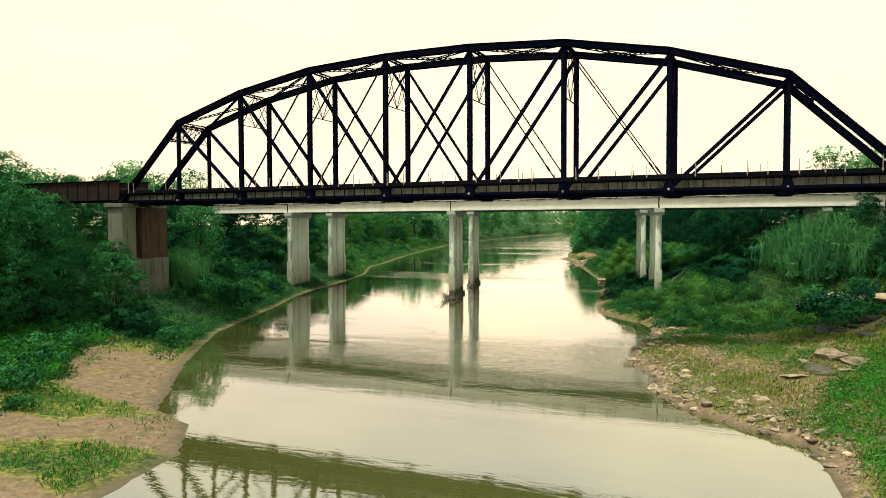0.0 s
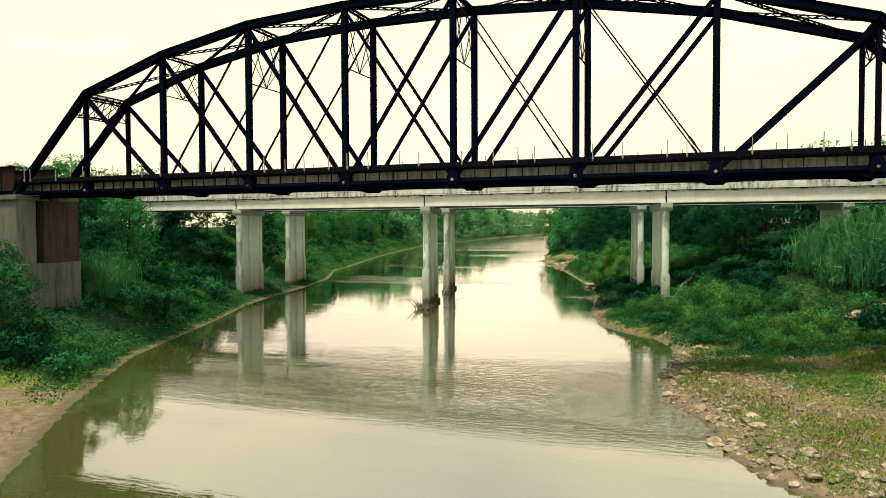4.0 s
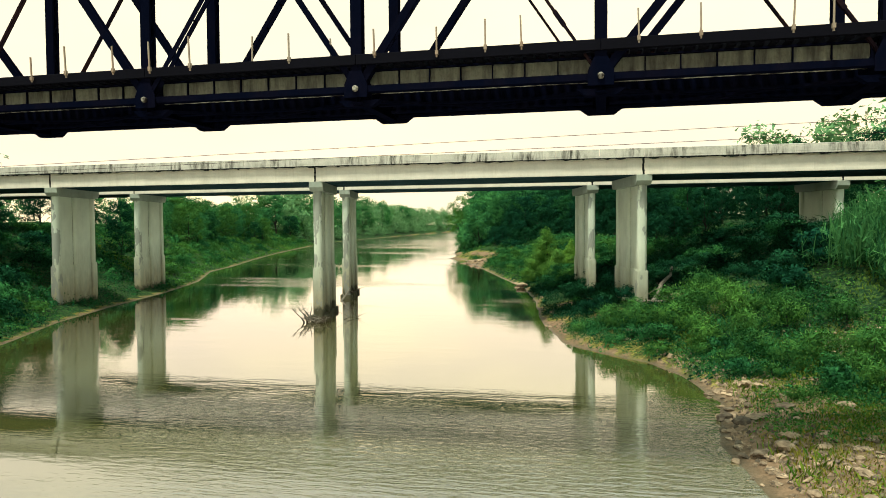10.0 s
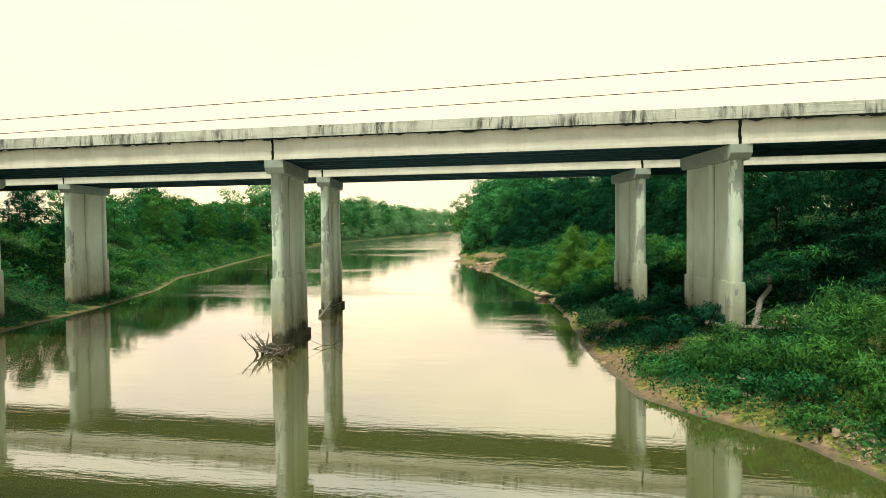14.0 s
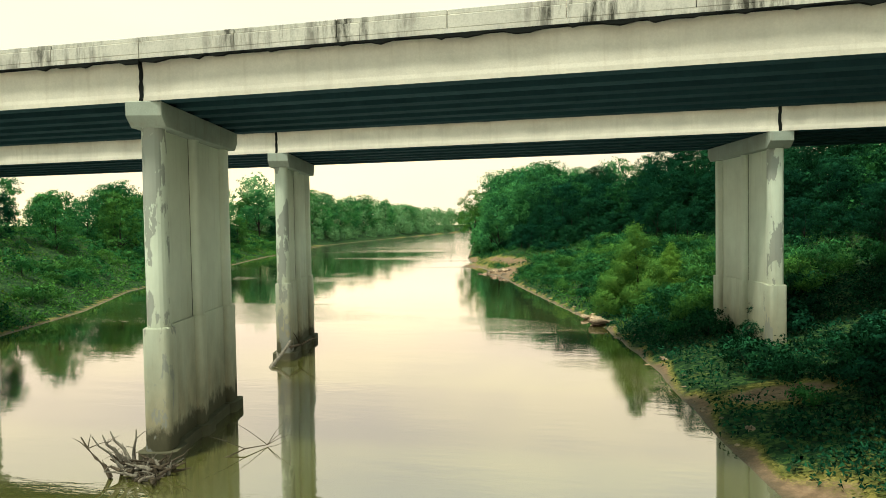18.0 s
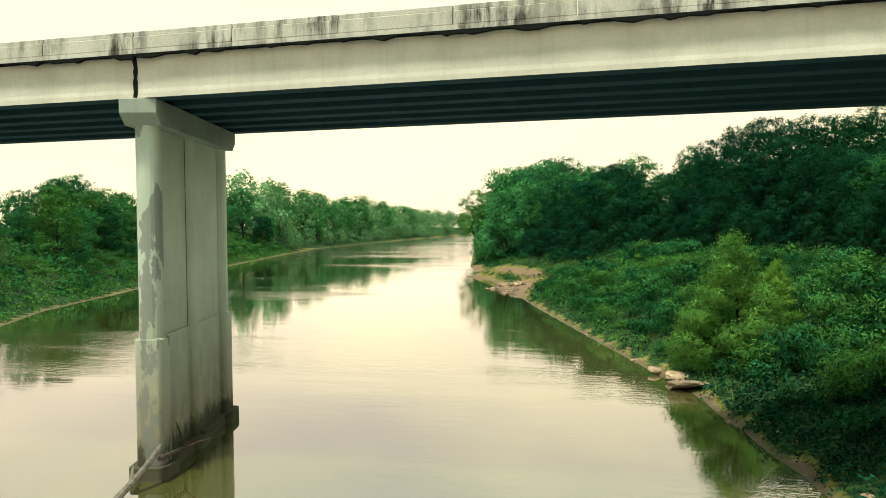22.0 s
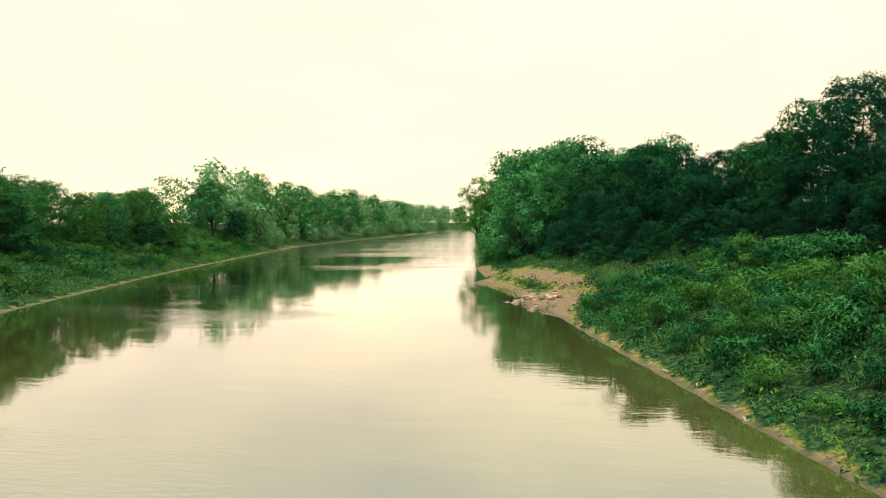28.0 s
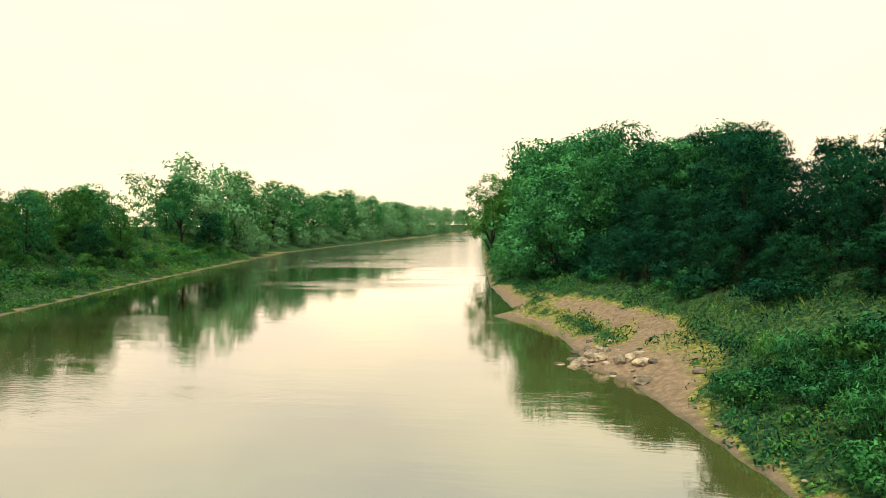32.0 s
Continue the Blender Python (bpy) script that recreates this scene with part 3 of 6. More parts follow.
TOPS = {2: 22.3, 3: 24.85, 4: 26.37, 5: 26.86, 6: 26.86, 7: 26.37, 8: 24.85, 9: 22.3}


def node_x(i):
    return K_X + PANEL * (i - 6)


def laced(bm, p, q, wide, deep, lace=0.55, side=(0, 1, 0)):
    """Two plates held apart along side, with flat lacing bars zigzag on both faces and rivet plates at the ends."""
    p, q = Vector(p), Vector(q)
    d = (q - p).normalized()
    s = Vector(side).normalized()
    f = d.cross(s).normalized()
    for k in (-1, 1):
        o = s * (k * deep / 2)
        bar(bm, p + o, q + o, wide, 0.022, s)
        for e in (-1, 1):
            bar(bm, p + o * 0.86 + f * (e * (wide / 2 - 0.012)), q + o * 0.86 + f * (e * (wide / 2 - 0.012)), 0.024, deep * 0.26, s)
    n = max(2, int((q - p).length / lace))
    for e in (-1, 1):
        for j in range(n):
            a = p + d * ((q - p).length * j / n) + f * (e * wide / 2)
            b = p + d * ((q - p).length * (j + 1) / n) + f * (e * wide / 2)
            k = 1 if j % 2 else -1
            bar(bm, a + s * (k * deep / 2), b - s * (k * deep / 2), 0.06, 0.014, f)
    return bm


def build_truss_bridge():
    br = thing("railway_truss_bridge", "black weathered steel through-truss railway bridge spanning the river", "bridge", (node_x(1), K_Y, 0))
    ox, oy = node_x(1), K_Y

    def P(i, y, z):
        return Vector((node_x(i) - ox, y, z))

    for side, y in (("near", 0.0), ("far", K_W)):
        # upper chord and inclined end posts
        ch = 0.56
        outline = [(1, K_Z + 0.1)] + [(i, TOPS[i] - ch / 2) for i in range(2, 10)] + [(10, K_Z + 0.1)]
        for (i, z0), (j, z1) in zip(outline, outline[1:]):
            end = i == 1 or j == 10
            bm = bmesh.new()
            a, b = P(i, y, z0), P(j, y, z1)
            d = (b - a).normalized()
            a, b = a - d * 0.05, b + d * 0.05
            bar(bm, a + Vector((0, 0, ch / 2 - 0.02)), b + Vector((0, 0, ch / 2 - 0.02)), 0.62, 0.03)
            for k in (-1, 1):
                o = Vector((0, k * 0.22, 0))
                bar(bm, a + o, b + o, 0.05, ch - 0.04)
                bar(bm, a + o * 1.15 - Vector((0, 0, ch / 2 - 0.03)), b + o * 1.15 - Vector((0, 0, ch / 2 - 0.03)), 0.16, 0.03)
            n = int((b - a).length / 0.5)
            for s in range(n):
                k = 1 if s % 2 else -1
                lo = Vector((0, 0, -ch / 2 + 0.01))
                bar(bm, a.lerp(b, s / n) + Vector((0, k * 0.22, 0)) + lo, a.lerp(b, (s + 1) / n) - Vector((0, k * 0.22, 0)) + lo, 0.05, 0.014)
            part("end_post" if end else "top_chord", bm, BLACK_STEEL, br)
        # uprights
        for i in range(2, 10):
            bm = bmesh.new()
            w = 0.4 if 2 < i < 9 else 0.26
            laced(bm, P(i, y, K_Z - 0.15), P(i, y, TOPS[i] - ch), w, 0.34)
            part("vertical_post", bm, BLACK_STEEL, br)
        # gusset plates and pins
        for i in range(1, 11):
            for k in (-1, 1):
                bm = bmesh.new()
                prism(bm, [(-0.42, -0.3), (0.42, -0.3), (0.42, 0.16), (0.22, 0.62), (-0.22, 0.62), (-0.42, 0.16)], -0.011, 0.011)
                for v in bm.verts:
                    v.co = P(i, y, K_Z) + Vector((v.co.x, v.co.z + k * 0.26, v.co.y))
                bmesh.ops.recalc_face_normals(bm, faces=bm.faces[:])
                g = part("gusset_plate", bm, BLACK_STEEL, br)
            bm = bmesh.new()
            tube(bm, [P(i, y - 0.42, K_Z), P(i, y - 0.34, K_Z), P(i, y + 0.34, K_Z), P(i, y + 0.42, K_Z)], [0.07, 0.11, 0.11, 0.07], 10)
            part("pin", bm, FLAKED, g, "pale flaking pin nut")
        # diagonals: stout ones that rise towards the ends, rods across them, a full cross in the middle panel
        for i in range(2, 9):
            def diag(a, za, b, zb, w, off, name, mat):
                bm = bmesh.new()
                p, q = P(a, y, za), P(b, y, zb)
                for k in (-1, 1):
                    bar(bm, p + Vector((0, k * off, 0)), q + Vector((0, k * off, 0)), 0.045, w)
                if name == "diagonal_brace":
                    n = int((q - p).length / 1.1)
                    for s in range(1, n):
                        m = p.lerp(q, s / n)
                        bar(bm, m - Vector((0, off, 0)), m + Vector((0, off, 0)), 0.1, 0.02)
                else:
                    m, d = p.lerp(q, 0.84 if za > zb else 0.16), (q - p).normalized()
                    bar(bm, m - d * 0.3, m + d * 0.3, 0.16, 0.14)
                part(name, bm, mat, br)
            ti, tj = TOPS[i] - ch, (TOPS[i + 1] - ch)
            if i < 5:
                diag(i, ti, i + 1, K_Z, 0.27, 0.13, "diagonal_brace", BLACK_STEEL)
                if i > 2:
                    diag(i, K_Z, i + 1, tj, 0.085, 0.06, "counter_rod", ROD_STEEL)
            elif i > 5:
                diag(i, K_Z, i + 1, tj, 0.27, 0.13, "diagonal_brace", BLACK_STEEL)
                if i < 8:
                    diag(i, ti, i + 1, K_Z, 0.085, 0.06, "counter_rod", ROD_STEEL)
            else:
                diag(i, ti, i + 1, K_Z, 0.17, 0.13, "diagonal_brace", BLACK_STEEL)
                diag(i, K_Z, i + 1, tj, 0.17, 0.16, "diagonal_brace", BLACK_STEEL)
        # eyebar lower chord
        for i in range(1, 10):
            bm = bmesh.new()
            for k in (-0.17, 0.17):
                bar(bm, P(i, y + k, K_Z), P(i + 1, y + k, K_Z), 0.04, 0.22)
            part("lower_chord_eyebar", bm, BLACK_STEEL, br)

    # floor beams under every joint, with hanger plates that bulge below
    for i in range(1, 11):
        bm = bmesh.new()
        box(bm, -0.015, 0.015, -0.2, K_W + 0.2, 13.28, 14.4)
        for z in (13.28, 14.38):
            box(bm, -0.18, 0.18, -0.2, K_W + 0.2, z - 0.02, z + 0.02)
        for y in (0.25, K_W - 0.25):
            w = [(-0.8, 13.42), (0.8, 13.42), (0.5, 13.2), (-0.5, 13.2)]
            lo = [bm.verts.new((p, y - 0.17, q)) for p, q in w]
            hi = [bm.verts.new((p, y + 0.17, q)) for p, q in w]
            bm.faces.new(lo)
            bm.faces.new(hi[::-1])
            for k in range(4):
                bm.faces.new((lo[k], hi[k], hi[(k + 1) % 4], lo[(k + 1) % 4]))
        bmesh.ops.transform(bm, matrix=Matrix.Translation((node_x(i) - ox, 0, 0)), verts=bm.verts)
        part("floor_beam", bm, BLACK_STEEL, br)
    # plate-girder stringers between the trusses, their webs split by stiffeners
    half = 7.02
    stiff = bmesh.new()
    box(stiff, -0.02, 0.02, -0.09, 0.0, 13.77, 14.46)
    stiff = mesh_of(stiff, "stiffener", BLACK_STEEL)
    for y, face in ((0.42, -1), (1.5, 0), (K_W - 1.5, 0), (K_W - 0.42, 1)):
        for i in range(1, 10):
            bm = bmesh.new()
            x0, x1 = node_x(i) - ox + 0.3, node_x(i + 1) - ox - 0.3
            low = 13.73 if face < 0 else 13.44
            box(bm, x0, x1, y - 0.01, y + 0.01, low, 14.5)
            st = part("stringer_web", bm, WEB if face < 0 else BLACK_STEEL, br, "faded olive-grey girder web with rust runs" if face < 0 else "")
            bm = bmesh.new()
            box(bm, x0, x1, y - 0.14, y + 0.14, 14.46, 14.52)
            part("upper_flange", bm, BLACK_STEEL, st)
            bm = bmesh.new()
            box(bm, x0, x1, y - 0.15, y + 0.15, low - 0.04, low + 0.04)
            part("lower_flange", bm, FLAKED if face < 0 else BLACK_STEEL, st, "lower flange with flaking pale paint" if face < 0 else "")
            if face:
                for k in range(8):
                    s = part("stiffener", stiff, None, st)
                    s.matrix_basis = pose(x0 + (x1 - x0) * k / 7, y + face * 0.0105, 0, 0, 0, 0 if face < 0 else 180)
    # timber deck: ties, guard timbers and two rails
    tie = bmesh.new()
    box(tie, -0.12, 0.12, -0.15, K_W + 0.15, 14.525, 14.75)
    bevel(tie, 0.012)
    tie = mesh_of(tie, "tie", TIMBER)
    n = int(9 * PANEL / 0.42)
    for k in range(n):
        t = part("tie", tie, None, br)
        t.matrix_basis = pose(0.2 + k * 0.42, random.uniform(-0.03, 0.03), 0)
    for y in (-0.16, K_W + 0.16, 0.9, K_W - 0.9):
        edge = abs(y - K_W / 2) > 2
        for i in range(1, 10):
            bm = bmesh.new()
            box(bm, node_x(i) - ox + 0.01, node_x(i + 1) - ox - 0.01, y - 0.1, y + 0.1, 14.6 if edge else 14.754, 14.95)
            bevel(bm, 0.01)
            part("guard_timber", bm, TIMBER, br)
    for y in (K_W / 2 - 0.75, K_W / 2 + 0.75):
        bm = bmesh.new()
        box(bm, 0, 9 * PANEL, y - 0.07, y + 0.07, 14.752, 14.775)
        box(bm, 0, 9 * PANEL, y - 0.012, y + 0.012, 14.775, 14.87)
        box(bm, 0, 9 * PANEL, y - 0.036, y + 0.036, 14.87, 14.91)
        part("rail", bm, ROD_STEEL, br)
    stake = bmesh.new()
    bar(stake, (0, 0, 14.66), (0, 0, 15.85), 0.05, 0.05)
    bar(stake, (-0.05, 0, 14.84), (0.05, 0, 14.84), 0.1, 0.16)
    stake = mesh_of(stake, "marker_stake", STAKE)
    rng = random.Random(5)
    for y in (-0.3, K_W + 0.3):
        for k in range(int(9 * PANEL / 1.75)):
            s = part("marker_stake", stake, None, br, "thin pale metal stake")
            s.matrix_basis = pose(1.2 + k * 1.75 + rng.uniform(-0.1, 0.1), y, 0, rng.uniform(-2, 2), rng.uniform(-2, 2), 0) @ Matrix.Translation((0, 0, 14.7)) @ Matrix.Diagonal((1, 1, rng.uniform(0.8, 1.05), 1)) @ Matrix.Translation((0, 0, -14.7))
    # cross bracing overhead: struts, laterals and latticed sway frames
    for i in range(2, 10):
        z = TOPS[i] - 0.3
        bm = bmesh.new()
        laced(bm, P(i, 0.2, z), P(i, K_W - 0.2, z), 0.22, 0.3, 0.4, (0, 0, 1))
        part("top_strut", bm, BLACK_STEEL, br)
        low = z - (4.4 if 3 < i < 8 else 3.2 if i in (3, 8) else 1.9)
        bm = bmesh.new()
        a, b, c = P(i, 0.15, low), P(i, K_W - 0.15, low), P(i, K_W / 2, low - 0.0)
        u, v, w = P(i, 0.15, z), P(i, K_W - 0.15, z), P(i, K_W / 2, z)
        bar(bm, a, b, 0.07, 0.07)
        for p, q in ((u, c), (v, c), (a, w), (b, w)):
            bar(bm, p, q, 0.055, 0.055)
        mid = (low + z) / 2
        for p, q in ((P(i, 0.15, mid), w), (P(i, K_W - 0.15, mid), w), (P(i, 0.15, mid), c), (P(i, K_W - 0.15, mid), c)):
            bar(bm, p, q, 0.04, 0.04)
        part("sway_frame", bm, ROD_STEEL, br, "thin latticed sway frame")
        if i < 9:
            z1 = TOPS[i + 1] - 0.35
            for y0, y1 in ((0.2, K_W - 0.2), (K_W - 0.2, 0.2)):
                bm = bmesh.new()
                laced(bm, P(i, y0, z - 0.05), P(i + 1, y1, z1), 0.14, 0.2, 0.5, (0, 0, 1))
                part("lateral_brace", bm, BLACK_STEEL, br)
    # portal frames on the inclined ends
    for i, j in ((1, 2), (10, 9)):
        a, b = P(i, 0, K_Z), P(j, 0, TOPS[j] - 0.3)
        for f, w in ((0.97, 0.3), (0.80, 0.2)):
            m = a.lerp(b, f)
            bm = bmesh.new()
            laced(bm, m + Vector((0, 0.2, 0)), m + Vector((0, K_W - 0.2, 0)), w, 0.25, 0.4, (0, 0, 1))
            part("portal_strut", bm, BLACK_STEEL, br)
        bm = bmesh.new()
        lo, hi = a.lerp(b, 0.80), a.lerp(b, 0.97)
        for k in range(6):
            y0, y1 = K_W * k / 6, K_W * (k + 1) / 6
            bar(bm, lo + Vector((0, y0, 0)), hi + Vector((0, y1, 0)), 0.06, 0.06)
            bar(bm, lo + Vector((0, y1, 0)), hi + Vector((0, y0, 0)), 0.06, 0.06)
        part("portal_lattice", bm, BLACK_STEEL, br)
    # bottom laterals
    for i in range(1, 10):
        for y0, y1 in ((0.2, K_W - 0.2), (K_W - 0.2, 0.2)):
            bm = bmesh.new()
            bar(bm, P(i, y0, 13.4), P(i + 1, y1, 13.4), 0.12, 0.1)
            part("bottom_lateral", bm, BLACK_STEEL, br)


def build_plate_girder_span(x0, x1, name_label):
    sp = thing("plate_girder_span", name_label, "bridge span", (x0, K_Y, 0))
    L = x1 - x0
    stiff = bmesh.new()
    box(stiff, -0.02, 0.02, -0.12, 0.0, 14.0, 16.1)
    stiff = mesh_of(stiff, "stiffener", RUSTY_PLATE)
    for y, face in ((0.3, -1), (K_W - 0.3, 1)):
        bm = bmesh.new()
        box(bm, 0, L, y - 0.012, y + 0.012, 13.98, 16.12)
        g = part("girder_web", bm, RUSTY_PLATE, sp, "deep rust-streaked girder web")
        for z in (13.93, 16.17):
            bm = bmesh.new()
            box(bm, 0, L, y - 0.17, y + 0.17, z - 0.05, z + 0.05)
            part("flange", bm, BLACK_STEEL, g)
        n = int(L / 1.6)
        for k in range(n + 1):
            s = part("stiffener", stiff, None, g)
            s.matrix_basis = pose(0.05 + (L - 0.1) * k / n, y + face * 0.0125, 0, 0, 0, 0 if face < 0 else 180)
        for xx in (0.5, L - 0.5):
            bm = bmesh.new()
            box(bm, xx - 0.3, xx + 0.3, y - 0.25, y + 0.25, 13.52, 13.88)
            part("bearing", bm, BLACK_STEEL, sp)
    bm = bmesh.new()
    box(bm, 0, L, 0.35, K_W - 0.35, 14.9, 15.1)
    part("deck", bm, TIMBER, sp)
    for k in range(int(L / 4)):
        bm = bmesh.new()
        bar(bm, (k * 4 + 0.5, 0.3, 14.4), (k * 4 + 0.5, K_W - 0.3, 14.4), 0.3, 0.8)
        part("cross_frame", bm, BLACK_STEEL, sp)


def build_truss_pier(x, label):
    pr = thing("railway_pier", label, "bridge pier", (x, K_Y, 0))
    foot = ground_z(x, K_Y + 2) - 2.0

    def octo(hx, hy, c):
        return [(-hx + c, -hy), (hx - c, -hy), (hx, -hy + c), (hx, hy - c), (hx - c, hy), (-hx + c, hy), (-hx, hy - c), (-hx, -hy + c)]

    for y in (0.2, K_W - 0.2):
        bm = bmesh.new()
        prism(bm, [(a, b + y) for a, b in octo(1.3, 1.0, 0.25)], 7.3, 13.1)
        bevel(bm, 0.03)
        part("column", bm, BRIDGE_SEAT, pr, "weathered pale concrete column with cracks")
        bm = bmesh.new()
        prism(bm, [(a, b + y) for a, b in octo(1.55, 1.4, 0.3)], foot, 7.3)
        bevel(bm, 0.03)
        part("column_base", bm, BRIDGE_SEAT, pr)
        bm = bmesh.new()
        box(bm, -1.38, 1.38, y - 1.2, y + 1.2, 13.1, 13.55)
        bevel(bm, 0.03)
        part("bearing_seat", bm, BRIDGE_SEAT, pr)
        bm = bmesh.new()
        box(bm, -0.5, 0.5, y - 0.35, y + 0.35, 13.55, 13.72)
        part("bearing", bm, BLACK_STEEL, pr)
    bm = bmesh.new()
    box(bm, -1.33, 1.33, 1.75, K_W + 0.92, 7.32, 13.06)
    for k in range(3):
        box(bm, 1.33, 1.36, 1.8 + k * 1.25, 2.95 + k * 1.25, 7.5, 12.9)
    part("web_wall", bm, RUST_WALL, pr, "concrete web stained brown by rust runs")
    bm = bmesh.new()
    box(bm, -1.2, 1.2, 1.5, K_W - 1.5, foot, 7.28)
    part("web_base", bm, BRIDGE_SEAT, pr)


RUST_WALL = concrete("rust_stained_concrete", (0.085, 0.056, 0.036), (0.02, 0.011, 0.009), 0.95, scale=1.3)
build_truss_bridge()
build_truss_pier(node_x(1) - 0.4, "weathered concrete twin-column pier under the truss end")
build_truss_pier(node_x(10) + 0.4, "concrete twin-column pier half hidden by growth")
for x in (node_x(1) - 25.6, node_x(10) + 21.6):
    bm = bmesh.new()
    box(bm, x - 0.8, x + 0.8, K_Y - 0.6, K_Y + K_W + 0.6, ground_z(x, K_Y + 2) - 1.5, 13.52)
    bevel(bm, 0.04)
    tagged(new("railway_abutment", mesh_of(bm, "railway_abutment", BRIDGE_SEAT)), "old concrete abutment under the approach span", "abutment")
build_plate_girder_span(node_x(1) - 26.0, node_x(1) - 0.75, "rusty deep plate-girder approach span of the railway")
build_plate_girder_span(node_x(10) + 0.75, node_x(10) + 22, "rusty plate-girder approach span behind the trees")


# ---- the two concrete road bridges ----
SPAN = 29.21
JOINTS = (-2 * SPAN - 58.4, -2 * SPAN, -SPAN, 0.0, SPAN + 0.4, SPAN + 26.0, SPAN + 51.6, SPAN + 77.2)


def build_road_bridge(tag, x2, y0, zc, skew, length):
    """x2: where its pier in mid-river stands; y0: the upstream end of the pier caps; zc: their top."""
    br = thing("road_bridge", f"pale concrete beam road bridge with a stained parapet, {tag}", "bridge", (x2, y0, 0), group="parallel road bridges")
    dy = [0.42 + k * (length + 0.55 - 0.5) / 5 for k in range(6)]
    wide = length + 0.75
    # the beam's outline: bottom bulb, web, top flange
    prof = [(-0.33, 0), (0.33, 0), (0.33, 0.22), (0.11, 0.42), (0.11, 1.02), (0.28, 1.18), (0.28, 1.36), (-0.28, 1.36), (-0.28, 1.18), (-0.11, 1.02), (-0.11, 0.42), (-0.33, 0.22)]
    fascia = [(-0.36, 0), (0.30, 0), (0.33, 0.22), (0.11, 0.42), (0.11, 1.02), (0.28, 1.18), (0.28, 1.40), (-0.36, 1.40), (-0.345, 0.9), (-0.345, 0.3), (-0.36, 0.16)]
    mirror = [(-a, b) for a, b in fascia][::-1]
    meshes = {}
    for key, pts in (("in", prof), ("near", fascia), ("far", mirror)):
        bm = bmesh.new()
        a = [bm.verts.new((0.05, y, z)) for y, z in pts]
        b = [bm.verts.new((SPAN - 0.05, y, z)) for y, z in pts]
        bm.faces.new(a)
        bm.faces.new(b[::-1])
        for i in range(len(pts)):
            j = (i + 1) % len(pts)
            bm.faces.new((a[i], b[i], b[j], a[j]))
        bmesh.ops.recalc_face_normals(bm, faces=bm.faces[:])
        # outward faces keep the pale concrete; all others take the shade-darkened copy
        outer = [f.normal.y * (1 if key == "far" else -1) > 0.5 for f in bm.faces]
        meshes[key] = mesh_of(bm, "beam", SHADED_BEAM)
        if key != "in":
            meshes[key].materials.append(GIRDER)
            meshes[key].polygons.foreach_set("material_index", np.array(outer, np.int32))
    pan = SPAN / 8
    pm = bmesh.new()
    box(pm, 0.012, pan - 0.012, -0.15, 0.17, 0, 0.42)
    bevel(pm, 0.015)
    pm2 = bmesh.new()
    box(pm2, 0.012, pan - 0.012, -0.11, 0.13, 0.424, 0.60)
    bevel(pm2, 0.02)
    pm, pm2 = mesh_of(pm, "parapet_panel", PARAPET), mesh_of(pm2, "parapet_coping", PARAPET)
    for s, (j0, j1) in enumerate(zip(JOINTS, JOINTS[1:])):
        stretch = Matrix.Diagonal(((j1 - j0) / SPAN, 1, 1, 1))
        pan = (j1 - j0) / 8
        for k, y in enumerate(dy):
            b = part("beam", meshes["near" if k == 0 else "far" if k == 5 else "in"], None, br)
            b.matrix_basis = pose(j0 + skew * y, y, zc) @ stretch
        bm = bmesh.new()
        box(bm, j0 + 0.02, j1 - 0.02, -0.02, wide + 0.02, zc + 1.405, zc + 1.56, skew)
        part("deck_slab", bm, SHADED_UNDER, br)
        bm = bmesh.new()
        box(bm, j0 + 0.02, j1 - 0.02, 0.3, wide - 0.3, zc + 1.564, zc + 1.62, skew)
        part("roadway", bm, ASPHALT, br)
        for y, turn in ((-0.02, 0), (wide + 0.02, 180)):
            bm = bmesh.new()
            x0, x1 = (j0 + 0.015, j1 - 0.015)
            # slab edge below the parapet, its underside ragged with dark growth
            e = 1 if turn == 0 else -1
            ya, yb = sorted((y - e * 0.15, y - e * 0.003))
            box(bm, x0 + skew * y, x1 + skew * y, ya, yb, zc + 1.45, zc + 1.60)
            ed = part("slab_edge", bm, PARAPET, br)
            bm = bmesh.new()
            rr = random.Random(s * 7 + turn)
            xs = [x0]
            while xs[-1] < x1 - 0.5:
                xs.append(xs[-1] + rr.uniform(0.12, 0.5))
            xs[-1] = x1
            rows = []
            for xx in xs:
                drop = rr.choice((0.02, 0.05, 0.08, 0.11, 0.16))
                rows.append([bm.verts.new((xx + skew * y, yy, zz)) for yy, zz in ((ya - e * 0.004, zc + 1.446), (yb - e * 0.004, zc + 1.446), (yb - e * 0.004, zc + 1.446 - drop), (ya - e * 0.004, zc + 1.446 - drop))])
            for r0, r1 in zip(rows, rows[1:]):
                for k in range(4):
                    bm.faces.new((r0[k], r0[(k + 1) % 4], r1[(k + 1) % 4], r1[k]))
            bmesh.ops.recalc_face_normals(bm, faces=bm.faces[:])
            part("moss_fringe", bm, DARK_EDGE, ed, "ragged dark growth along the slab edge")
            for k in range(8):
                xp = j0 + skew * y + (k * pan if turn == 0 else (k + 1) * pan)
                p = part("parapet_panel", pm, None, br)
                p.matrix_basis = pose(xp, y, zc + 1.604, 0, 0, turn) @ stretch
                c = part("parapet_coping", pm2, None, p)
